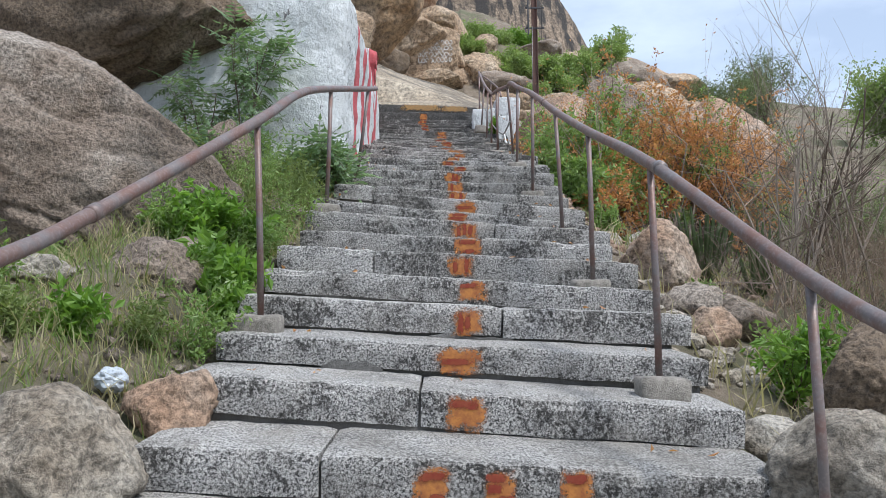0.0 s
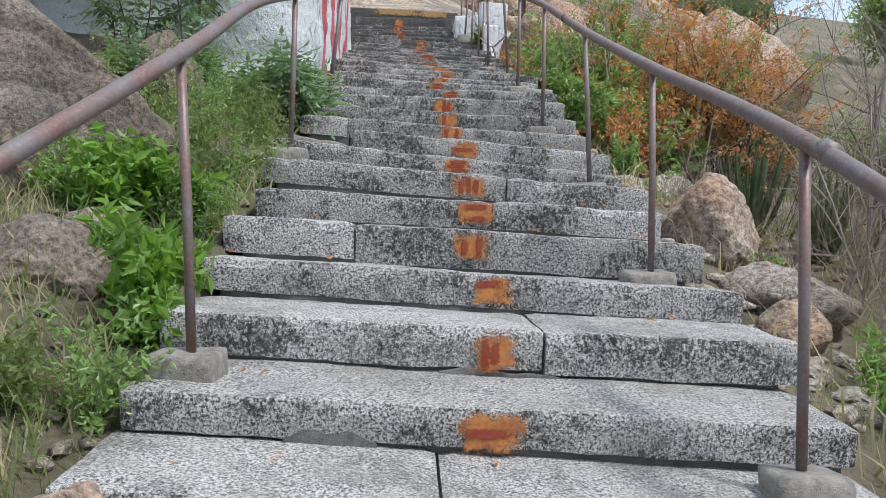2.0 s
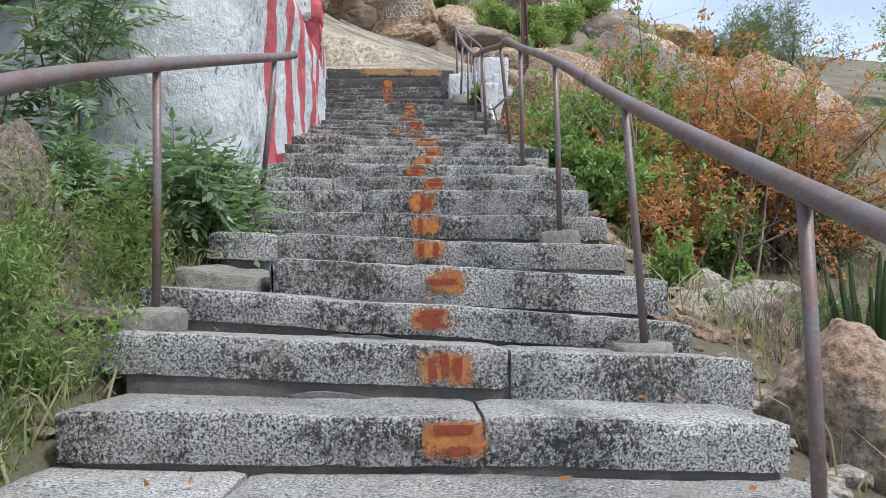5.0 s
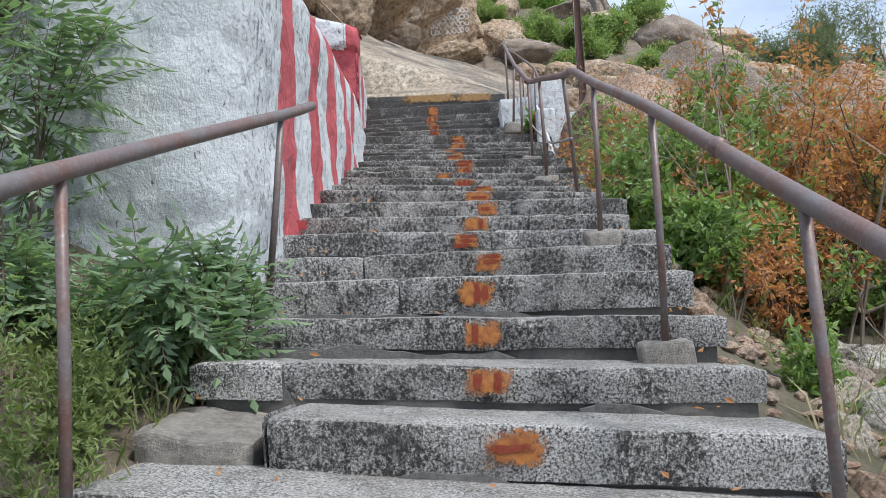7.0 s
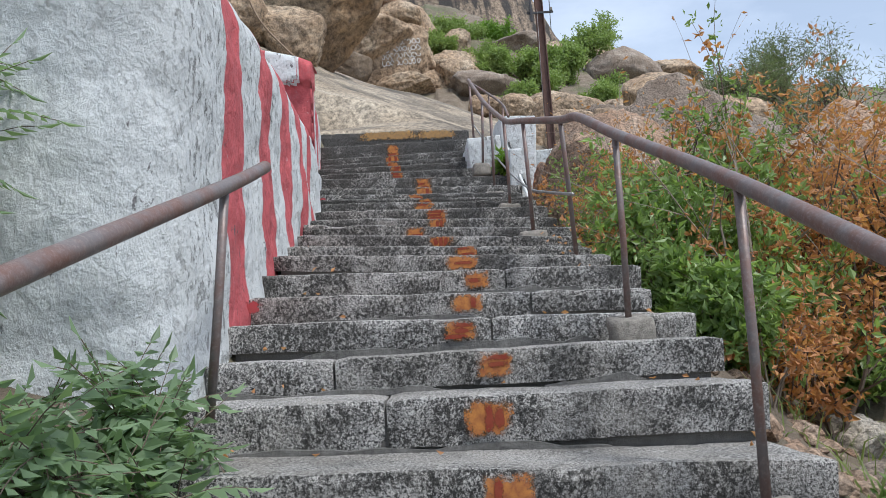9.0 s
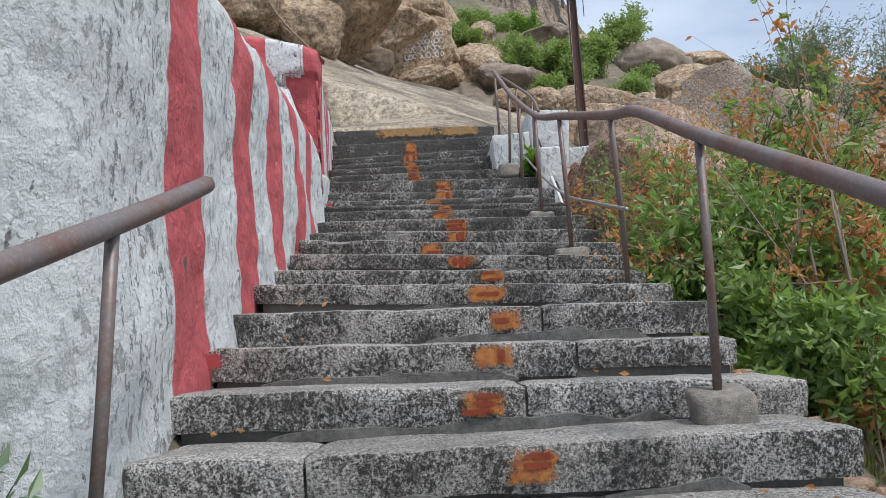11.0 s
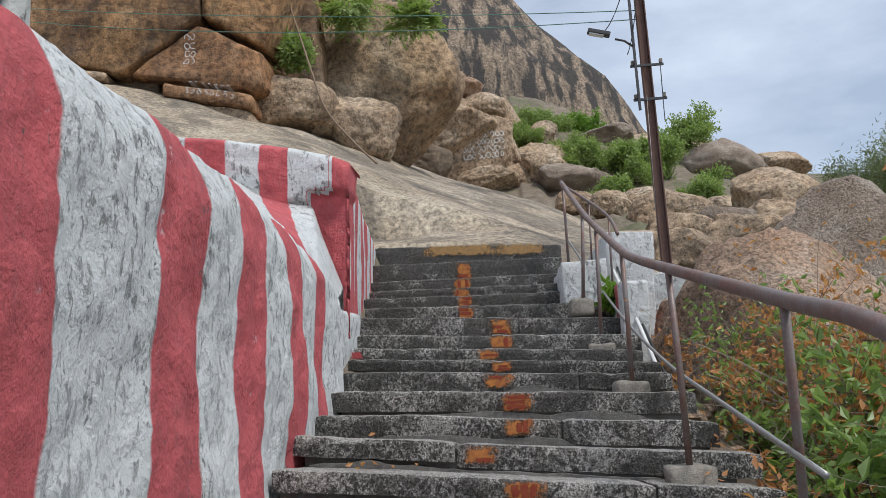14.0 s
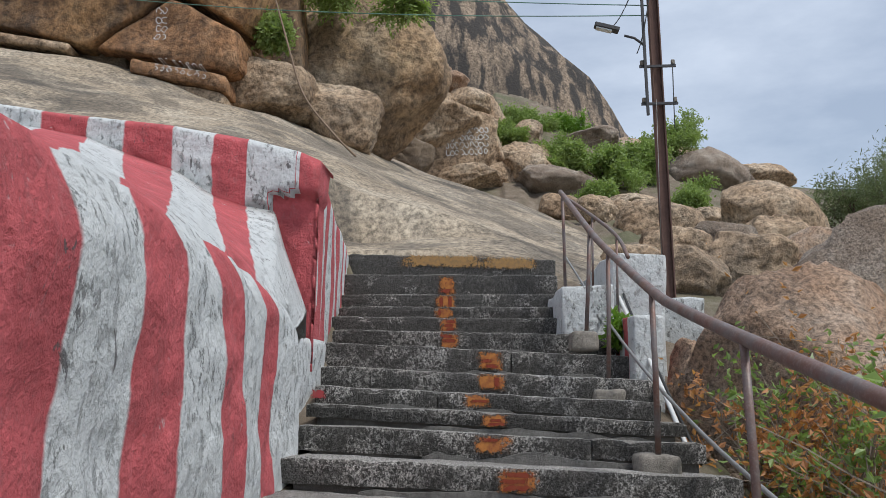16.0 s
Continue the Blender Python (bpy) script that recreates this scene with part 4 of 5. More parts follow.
boulder(7.16, 34.45, 8.55, 1.09, 0.76, 0.96, "tan", "broad tan boulder in a row", 6, 1.1)
boulder(8.92, 35.35, 8.79, 0.74, 0.59, 0.55, "tan", "tan boulder in a row")
boulder(9.92, 38.73, 10.34, 1.78, 1.25, 1.21, "tan", "large slanted tan boulder", 20)
boulder(8.85, 42.39, 11.18, 0.81, 0.65, 0.46, "tan", "tan boulder in a row")
boulder(12.41, 46.51, 13.02, 1.08, 0.86, 0.54, "tan", "rounded tan granite boulder on the hillside")
boulder(13.70, 59.09, 16.86, 2.33, 1.86, 1.79, "grey", "large rounded dark boulder on the hill")
boulder(17.6, 62.0, 17.6, 2.0, 1.6, 0.9, "tan", "tan boulder on the hill")
boulder(20.85, 56.48, 13.84, 3.19, 2.55, 0.89, "tan", "low tan boulder on the hill")

boulder(-2.0, 58.0, 18.0, 4.2, 3.0, 3.4, "tan", "large tan boulder behind the pile")
boulder(2.5, 54.5, 16.2, 2.0, 1.6, 1.6, "tan", "rounded tan granite boulder on the hillside")
rocky = random.Random(31)
for i in range(16):
    x, y, r = rocky.uniform(1.75, 3.2), rocky.uniform(3.6, 11.5), rocky.uniform(0.12, 0.30)
    boulder(x, y, ground_z(x, y) + r * 0.25, r * rocky.uniform(0.9, 1.5), r, r * rocky.uniform(0.6, 1.0), rocky.choice(("pale", "brown", "redgrey", "grey")), "weathered rock lying beside the stairs", rocky.uniform(-20, 20), 0.8, 4)
for i in range(7):
    x, y, r = rocky.uniform(-2.6, -1.45), rocky.uniform(3.6, 8.4), rocky.uniform(0.08, 0.16)
    boulder(x, y, ground_z(x, y) + r * 0.2, r * 1.3, r, r * 0.7, rocky.choice(("pale", "grey")), "small stone lying in the grass", rocky.uniform(-20, 20), 0.8, 4)

# ---- bare granite hill behind ----
def dome_mesh():
    bm = bmesh.new()
    bmesh.ops.create_icosphere(bm, subdivisions=6, radius=1.0)
    for q in bm.verts:
        p = q.co.copy()
        p += q.co * (0.014 * noise.fractal(p * 5, 1.0, 2.0, 4) + 0.008 * noise.fractal(Vector((p.x * 14, p.y * 14, p.z * 2)), 1.0, 2.0, 3))
        q.co = Vector((p.x, p.y, p.z))
    return bm


hill = bm_object("hill", dome_mesh(), DOME, True)
hill.location, hill.scale = (-100, 200, -60), (170, 40, 201)
tagged(hill, "bare granite dome with dark vertical water streaks", "hill", kind="structure")
ridge_hill = bm_object("hill", dome_mesh(), ROCKS["tan"], True)
ridge_hill.location, ridge_hill.scale = (16, 108, 9), (26, 25, 24)
tagged(ridge_hill, "lower rocky shoulder of the granite hill", "hill", kind="structure")

# ---- plants ----
LEAF_NEEM = leafy("leaf_neem", (0.12, 0.185, 0.10), (0.24, 0.335, 0.19), 0.42)
LEAF_GREEN = leafy("leaf_green", (0.11, 0.18, 0.05), (0.30, 0.41, 0.14), 0.42)
LEAF_BRIGHT = leafy("leaf_bright", (0.10, 0.20, 0.03), (0.21, 0.34, 0.06), 0.5)
LEAF_DRY = leafy("leaf_dry", (0.33, 0.14, 0.06), (0.60, 0.31, 0.14), 0.65)
LEAF_GREY = leafy("leaf_grey", (0.10, 0.13, 0.07), (0.2, 0.235, 0.13), 0.7)
CACTUS = leafy("cactus_skin", (0.06, 0.10, 0.04), (0.11, 0.15, 0.06), 0.6)
LEAF_FAR = leafy("leaf_far", (0.16, 0.225, 0.07), (0.32, 0.41, 0.15), 0.6)
GRASS_GREEN = leafy("grass_green", (0.12, 0.165, 0.05), (0.25, 0.3, 0.11), 0.6)
GRASS_DRY = leafy("grass_dry", (0.27, 0.235, 0.14), (0.48, 0.42, 0.27), 0.7)
BARK = plain("bark", (0.13, 0.095, 0.07), 0.95, vary=0.35, scale=40, bumpy=0.6)
BROWN_TWIG = plain("brown_twig", (0.20, 0.145, 0.10), 0.95, vary=0.4, scale=30, bumpy=0.4)
TWIG = plain("dry_twig", (0.26, 0.215, 0.17), 0.95, vary=0.35, scale=30, bumpy=0.4)


def leaf(pile, p, d, w, length, width):
    """A folded leaf from p along d; w is across it."""
    up = d.cross(w) * (width * 0.22)
    mid = p + d * (length * 0.45)
    pile.add([p, mid + w * width * 0.5 + up, p + d * length - up, mid - w * width * 0.5 + up, ], [(0, 2, 1), (0, 3, 2)])


def any_dir(rr, lift=0.0):
    v = Vector((rr.gauss(0, 1), rr.gauss(0, 1), rr.gauss(0, 1) + lift))
    return v.normalized() if v.length > 0.01 else Vector((0, 0, 1))


def across(d, rr):
    v = d.cross(any_dir(rr))
    return v.normalized() if v.length > 0.01 else Vector((1, 0, 0))


def branch(stems, tips, p, d, length, radius, depth, rr, bend=0.35, forks=3, lift=0.12, keep=0.7):
    """A twisting limb with forks; tips gathers places along the young wood."""
    pts, rad = [p], [radius]
    n = 4
    for i in range(n):
        d = (d + any_dir(rr) * bend / n * 1.6 + Vector((0, 0, lift / n))).normalized()
        p = p + d * (length / n)
        pts.append(p)
        rad.append(radius * (1 - 0.55 * (i + 1) / n))
        if depth <= 1:
            tips.append((p, d))
    v, f = tube(pts, rad, 5 if radius > 0.008 else 3)
    stems.add(v, f)
    if depth > 0:
        for _ in range(forks):
            i = rr.randint(1, n)
            branch(stems, tips, pts[i], (d * 0.6 + any_dir(rr, 0.35) * 0.75).normalized(), length * rr.uniform(0.5, 0.8), rad[i] * keep, depth - 1, rr, bend, forks, lift, keep)


def shrub(name, x, y, z, height, spread, leaf_mat, label, seed, stems_n=5, depth=2, leaves=5, size=(0.05, 0.022), clump=0.10, bark=None, second=None, share=0.3, forks=3, lean=(0, 0), thick=0.014, category="shrub"):
    """Stems from one foot, each with its own leaves; second: leaves of another colour on a share of the twigs."""
    rr = random.Random(seed)
    root = tagged(new(name), label, category)
    tips, twigs = [], Pile()
    for _ in range(stems_n):
        d = Vector((rr.uniform(-1, 1) * spread + lean[0], rr.uniform(-1, 1) * spread + lean[1], 1)).normalized()
        foot = Vector((x + rr.uniform(-0.1, 0.1) * height * 0.5, y + rr.uniform(-0.1, 0.1) * height * 0.5, z - 0.05))
        stems = Pile()
        branch(twigs if category == "sapling" else stems, tips, foot, d, height * rr.uniform(0.4, 0.62), thick * height, depth, rr, forks=forks)
        if category == "sapling":
            continue
        stems.make("trunk" if category == "tree" else "stem", bark or BARK, root)
    if twigs.v:
        tagged(twigs.make("stem", bark or BARK, root), kind="stuff")
    a, b = Pile(), Pile()
    for p, d in tips:
        use = b if second is not None and noise.noise(p * 1.4 + Vector((seed, 0, 0))) > 0.35 - share else a
        for _ in range(leaves):
            q = p + any_dir(rr) * clump * rr.random()
            e = (any_dir(rr, -0.15) + d * 0.5).normalized()
            s = rr.uniform(0.6, 1.25)
            leaf(use, q, e, across(e, rr), size[0] * s, size[1] * s)
    if a.v:
        a.make("foliage", leaf_mat, root)
    if b.v:
        tagged(b.make("foliage", second, root), "dry orange-brown leaves" if second is LEAF_DRY else "")
    return root


def pinnate(pile, stems, p, d, length, pairs, rr, size=(0.055, 0.018)):
    """A compound leaf: a drooping midrib with pairs of leaflets."""
    side = d.cross(Vector((0, 0, 1)))
    side = side.normalized() if side.length > 0.05 else Vector((1, 0, 0))
    pts = [p]
    for i in range(pairs):
        d = (d + Vector((0, 0, -0.11))).normalized()
        p = p + d * (length / pairs)
        pts.append(p)
        s = math.sin(math.pi * (0.25 + 0.7 * (i + 1) / pairs)) * rr.uniform(0.8, 1.15) + 0.2
        for k in (-1, 1):
            e = (side * k * 0.9 + d * 0.55 + Vector((0, 0, -0.25))).normalized()
            leaf(pile, p, e, (d * 0.8 - side * k * 0.3).normalized(), size[0] * s, size[1] * s)
    leaf(pile, p, d, side, size[0], size[1])
    v, f = tube(pts[::2] + [pts[-1]], 0.0022, 3)
    stems.add(v, f)


def pinnate_bush(name, x, y, z, height, spread, n, label, seed, per=4, leaf_mat=None, lean=(0, 0), length=0.30, size=(0.095, 0.040)):
    rr = random.Random(seed)
    root = tagged(new(name), label, "bush")
    stems, fol, tips = Pile(), Pile(), []
    for _ in range(n):
        d = Vector((rr.uniform(-1, 1) * spread + lean[0], rr.uniform(-1, 1) * spread * 0.6 + lean[1], 1)).normalized()
        foot = Vector((x + rr.uniform(-0.25, 0.25), y + rr.uniform(-0.15, 0.15), z - 0.08))
        one = Pile()
        branch(one, tips, foot, d, height * rr.uniform(0.35, 0.6), 0.012, 1, rr, 0.3, 2)
        one.make("stem", BARK, root)
    for p, d in tips:
        for _ in range(per):
            e = (any_dir(rr, 0.1) + d * 0.4).normalized()
            pinnate(fol, stems, p, e, length * rr.uniform(0.7, 1.2), rr.randint(4, 7), rr, size)
    tagged(stems.make("leaf_stalk", BARK, root), kind="stuff")
    fol.make("foliage", leaf_mat or LEAF_NEEM, root)
    return root


# leafy bush against the wall
pinnate_bush("bush", -1.95, 9.15, 2.72, 0.85, 1.0, 8, "dark green leafy bush against the limewashed wall", 3, 3)
pinnate_bush("bush", -1.4, 9.4, 2.92, 0.75, 0.8, 6, "low dark green bush at the wall corner beside the steps", 4, 2)
pinnate_bush("sapling", -2.48, 9.5, 3.2, 2.9, 0.10, 3, "tall slender neem sapling in front of the white wall", 5, 3, length=0.40, size=(0.115, 0.038))
pinnate_bush("bush", -2.55, 8.75, 2.8, 0.85, 0.8, 5, "dark green leafy bush behind the handrail", 6, 3)
pinnate_bush("bush", -2.85, 9.45, 3.2, 1.9, 0.25, 3, "tall green bush against the white wall", 8, 2, length=0.34, size=(0.10, 0.034))

pinnate_bush("bush", -1.2, 8.98, 2.78, 0.8, 0.9, 6, "leafy green bush leaning over the edge of the steps", 9, 2, None, (0.25, 0))

# plants of the left bank
for i, (x, y, h, s) in enumerate(((-1.62, 5.55, 0.42, 0.9), (-1.42, 5.7, 0.34, 0.9), (-1.3, 5.0, 0.36, 0.8), (-1.95, 4.25, 0.36, 0.8), (-1.85, 5.9, 0.4, 0.9))):
    shrub("weed", x, y, ground_z(x, y), h, s, LEAF_BRIGHT, "bright green leafy weed on the bank", 20 + i, 9, 1, 5, (0.085, 0.036), 0.05, LEAF_BRIGHT, forks=2, thick=0.012, category="weed")
for i, (x, y, h) in enumerate(((-1.45, 6.6, 0.8), (-1.7, 7.3, 0.9), (-1.4, 7.9, 0.75), (-1.9, 8.1, 1.0), (-1.5, 8.5, 0.8), (-1.35, 7.1, 0.6), (-2.1, 7.4, 0.9), (-1.42, 6.1, 0.5))):
    shrub("weed", x, y, ground_z(x, y), h, 0.6, LEAF_GREEN if i % 2 else GRASS_GREEN, "thin seeding green weed beside the steps", 40 + i, 9, 1, 5, (0.045, 0.014), 0.07, GRASS_GREEN, forks=3, thick=0.007, category="weed")


weedy = random.Random(77)
for i in range(26):
    x, y = weedy.uniform(-2.9, -1.35), weedy.uniform(3.9, 8.6)
    shrub("weed", x, y, ground_z(x, y), weedy.uniform(0.28, 0.6), 0.7, GRASS_GREEN if i % 3 else LEAF_GREEN, "small-leaved green weed among dry grass", 330 + i, 8, 1, 6, (0.042, 0.018), 0.06, GRASS_GREEN, forks=3, thick=0.007, category="weed")
for i, (x, y, h) in enumerate(((-1.72, 6.15, 0.6), (-1.9, 6.0, 0.55), (-1.55, 6.25, 0.5), (-1.45, 5.25, 0.5))):
    shrub("weed", x, y, ground_z(x, y), h, 0.8, LEAF_BRIGHT, "dense bright green leafy weed on the bank", 360 + i, 11, 1, 7, (0.095, 0.042), 0.06, LEAF_BRIGHT, forks=2, thick=0.012, category="weed")


def grass(name, n, x0, x1, y0, y1, mat, label, seed, h=(0.12, 0.42), thin=0.006):
    rr = random.Random(seed)
    pile = Pile()
    for _ in range(n):
        x, y = rr.uniform(x0, x1), rr.uniform(y0, y1)
        if noise.noise(Vector((x * 1.6, y * 1.6, seed))) < -0.12:
            continue
        p = Vector((x, y, ground_z(x, y) - 0.02))
        d = Vector((rr.gauss(0, 0.35), rr.gauss(0, 0.35), 1)).normalized()
        w = across(d, rr) * thin * rr.uniform(0.6, 1.4)
        ln = rr.uniform(*h)
        q = p + d * ln * 0.55
        r = q + (d + Vector((rr.gauss(0, 0.5), rr.gauss(0, 0.5), -0.25))).normalized() * ln * 0.5
        pile.add([p - w, p + w, q + w * 0.8, q - w * 0.8, r], [(0, 1, 2, 3), (3, 2, 4)])
    ob = pile.make(name, mat)
    return tagged(ob, label, "grass", kind="stuff")


grass("grass", 3600, -3.6, -1.3, 3.3, 6.6, GRASS_DRY, "dry yellowish grass on the bank beside the steps", 1, (0.08, 0.30), 0.004)
grass("grass", 3600, -3.6, -1.28, 3.2, 7.0, GRASS_GREEN, "green grass on the bank beside the steps", 2, (0.08, 0.28), 0.004)
grass("grass", 1500, -3.0, -1.25, 6.4, 9.2, GRASS_GREEN, "green weeds and grass below the wall", 3, (0.06, 0.24), 0.005)
grass("grass", 1200, -2.4, -1.15, 6.4, 9.0, GRASS_DRY, "dry grass litter beside the steps", 4, (0.08, 0.3))
grass("grass", 2400, 1.7, 5.0, 3.0, 9.5, GRASS_DRY, "dry straw among the brush", 5, (0.1, 0.45))
grass("grass", 1800, 1.9, 6.0, 9.0, 16.0, GRASS_GREEN, "green undergrowth below the shrubs", 6, (0.1, 0.4))

# shrubs of the right bank
for i, (x, y, h, s, kind) in enumerate((
        (1.95, 13.3, 1.4, 0.30, "g"), (2.15, 14.6, 1.5, 0.35, "m"), (2.4, 13.8, 2.3, 0.35, "g"), (2.75, 14.8, 2.9, 0.35, "m"), (2.0, 12.3, 1.0, 0.4, "g"),
        (2.35, 12.6, 1.4, 0.4, "g"), (2.5, 15.6, 1.6, 0.4, "m"), (3.2, 13.6, 2.6, 0.4, "o"), (3.8, 14.2, 2.9, 0.45, "o"), (3.6, 15.5, 2.6, 0.45, "o"),
        (4.4, 13.6, 2.7, 0.5, "o"), (2.9, 12.6, 1.9, 0.45, "m"), (4.7, 14.9, 2.8, 0.5, "m"), (5.2, 14.0, 2.6, 0.5, "o"), (3.6, 13.5, 0.9, 0.6, "g"),
        (2.4, 15.2, 1.1, 0.5, "m"), (2.7, 16.3, 1.2, 0.5, "m"), (3.1, 16.5, 1.7, 0.5, "o"), (3.5, 16.3, 1.9, 0.5, "m"), (3.3, 14.6, 2.6, 0.4, "m"))):
    z = ground_z(x, y)
    if kind == "g":
        shrub("shrub", x, y, z, h, s, LEAF_GREEN, "glossy green broad-leaved shrub beside the stairs", 60 + i, 8, 2, 9, (0.105, 0.05), 0.13, category="shrub")
    elif kind == "m":
        shrub("shrub", x, y, z, h, s, LEAF_GREEN, "green shrub with patches of dry orange leaves", 60 + i, 8, 2, 9, (0.085, 0.040), 0.12, None, LEAF_DRY, 0.32)
    else:
        shrub("shrub", x, y, z, h, s, LEAF_DRY, "withered shrub with hanging orange-brown leaves", 60 + i, 9, 2, 13, (0.068, 0.030), 0.12, None, LEAF_GREEN, 0.16)
for i, (x, y, h, dry) in enumerate(((1.95, 14.2, 1.6, 0), (2.1, 15.0, 1.7, 1), (2.0, 15.9, 1.9, 1), (2.3, 13.4, 1.9, 0), (2.3, 16.3, 2.0, 1), (1.75, 12.9, 1.1, 0), (2.6, 15.1, 2.0, 1), (1.85, 16.6, 1.3, 1), (2.2, 12.0, 1.2, 1))):
    shrub("shrub", x, y, ground_z(x, y), h, 0.38, LEAF_GREEN, "thin twiggy shrub with green and orange leaves", 460 + i, 7, 2, 3, (0.07, 0.034), 0.09, TWIG if dry else BARK, LEAF_DRY, 0.45 if dry else 0.2, thick=0.009)
for i, (x, y, h) in enumerate(((2.35, 12.7, 3.3), (2.9, 14.0, 3.4), (2.0, 14.6, 2.6), (3.6, 15.4, 3.2), (2.6, 16.2, 2.4), (3.4, 12.9, 3.2), (1.85, 13.2, 2.2), (2.2, 15.8, 2.3), (4.4, 15.8, 3.0))):
    shrub("dry_sapling", x + 0.25, y, ground_z(x + 0.25, y), h, 0.22, LEAF_DRY, "thin leafless sapling with a few brown leaves", 90 + i, 3, 2, 1, (0.05, 0.02), 0.012, TWIG, forks=3, thick=0.0065, category="sapling")
# brush that fills the slope further out
outer = random.Random(23)
for i in range(20):
    x, y = outer.uniform(4.6, 9.5), outer.uniform(8.5, 17.0)
    shrub("dead_bush", x, y, ground_z(x, y), outer.uniform(1.0, 1.9), 0.6, LEAF_GREY if i % 3 else LEAF_GREEN, "grey-brown thorny brush with sparse small leaves", 400 + i, 6, 2, 2, (0.06, 0.028), 0.12, BARK if i % 2 else TWIG, forks=4, thick=0.0065, category="bush")
# dead brush
brush = random.Random(17)
for i in range(24):
    x, y = brush.uniform(2.1, 5.0), brush.uniform(4.4, 9.6)
    h = brush.uniform(0.6, 1.1) + 0.5 * max(0, x - 2.7)
    shrub("dead_bush", x, y, ground_z(x, y), h, 0.5, LEAF_DRY, "leafless grey-brown thorny brush", 110 + i, 6, 2, 0, bark=BARK if i % 3 else TWIG, forks=4, thick=0.0062, category="bush")
for i in range(16):
    x, y = brush.uniform(2.7, 4.6), brush.uniform(5.6, 9.0)
    shrub("dead_bush", x, y, ground_z(x, y), brush.uniform(1.0, 1.7), 0.75, LEAF_DRY, "tangled brown thorny brush without leaves", 500 + i, 6, 2, 0, bark=BROWN_TWIG, forks=5, thick=0.0046, category="bush")
for i, (x, y, h) in enumerate(((3.3, 7.6, 3.4), (3.7, 8.3, 3.6), (3.0, 7.2, 2.6), (4.3, 8.8, 3.6), (3.9, 7.7, 3.4))):
    shrub("dead_bush", x, y, ground_z(x, y), h, 0.35, LEAF_DRY, "tall leafless grey-brown thorny bush against the sky", 150 + i, 4, 3, 0, bark=BARK if i % 2 else TWIG, forks=3, thick=0.0048, category="bush")
for i, (x, y, h, s) in enumerate(((2.2, 5.2, 0.8, 0.5), (2.45, 5.7, 0.7, 0.6), (1.95, 9.9, 0.5, 0.7), (2.6, 10.2, 0.6, 0.7), (3.1, 9.9, 0.6, 0.7))):
    shrub("weed", x, y, ground_z(x, y), h, s, LEAF_GREEN if i else LEAF_BRIGHT, "green leafy undergrowth beside the rocks", 130 + i, 8, 1, 7, (0.07, 0.03), 0.08, forks=3, thick=0.01, category="weed")


def cactus(x, y, height, n, seed):
    """A clump of upright fleshy stems that curve outwards and up like a candlestick."""
    rr = random.Random(seed)
    root = tagged(new("cactus"), "grey-green candelabra cactus clump among dry brush", "cactus")
    root.location = (x, y, ground_z(x, y))
    for _ in range(n):
        a, out, h = rr.uniform(0, 6.28), rr.uniform(0.05, 0.38), height * rr.uniform(0.55, 1.0)
        pts = [Vector((math.cos(a) * out * k ** 0.6, math.sin(a) * out * k ** 0.6, h * k - 0.05)) for k in (0.0, 0.2, 0.45, 0.75, 1.0)]
        v, f = tube(pts, [0.016, 0.02, 0.022, 0.02, 0.008], 5)
        mesh_of("stem", v, f, CACTUS, root)
    return root


cactus(2.75, 8.6, 0.95, 24, 41)
cactus(3.05, 7.9, 0.85, 20, 42)


# trees further up
def tree(name, x, y, z, height, width, mat, label, seed, leaves=16, size=(0.17, 0.11), clump=0.50, forks=4, stems_n=3):
    return shrub(name, x, y, z, height, width, mat, label, seed, stems_n, 3, leaves, size, clump, forks=forks, thick=0.022, category="tree")


tree("tree", 6.2, 50.5, ground_z(6.2, 50.5), 3.0, 1.1, LEAF_FAR, "spreading green thorn tree among the boulders", 201, 13)
tree("tree", 8.6, 53.0, ground_z(8.6, 53.0), 2.4, 1.1, LEAF_FAR, "dark green thorn tree among the boulders", 202, 13)
tree("tree", 4.5, 53.0, ground_z(4.5, 53.0), 2.0, 1.1, LEAF_FAR, "green thorn tree behind the boulders", 203, 12)
tree("tree", 3.2, 61.0, 19.5, 2.6, 1.3, LEAF_FAR, "bright green bush below the granite dome", 204, 12)
tree("tree", 6.3, 63.0, 20.0, 2.4, 1.3, LEAF_BRIGHT, "bright green bush below the granite dome", 205, 12)
tree("tree", 0.9, 60.0, 19.6, 1.8, 1.2, LEAF_FAR, "green bush below the granite dome", 206, 11)

tree("tree", 10.4, 27.0, ground_z(10.4, 27.0), 2.9, 1.3, LEAF_GREY, "feathery grey-green thorn tree on the skyline", 208, 4, (0.16, 0.022), 0.5)
tree("tree", 15.6, 26.0, ground_z(15.6, 26.0), 3.7, 0.9, LEAF_FAR, "rounded green tree beyond the brush", 209, 22, (0.13, 0.06), 0.45)
tree("tree", 13.4, 40.0, ground_z(13.4, 40.0), 3.0, 1.0, LEAF_GREY, "feathery grey-green thorn tree on the hillside", 210, 5, (0.2, 0.04), 0.6)
tree("tree", 17.5, 44.0, ground_z(17.5, 44.0), 4.4, 1.0, LEAF_GREY, "grey-green thorn tree on the hillside", 211, 9, (0.2, 0.04), 0.6)
tree("tree", 11.0, 60.0, ground_z(11.0, 60.0), 3.0, 1.1, LEAF_FAR, "green bush beside the dark boulder", 212, 10)

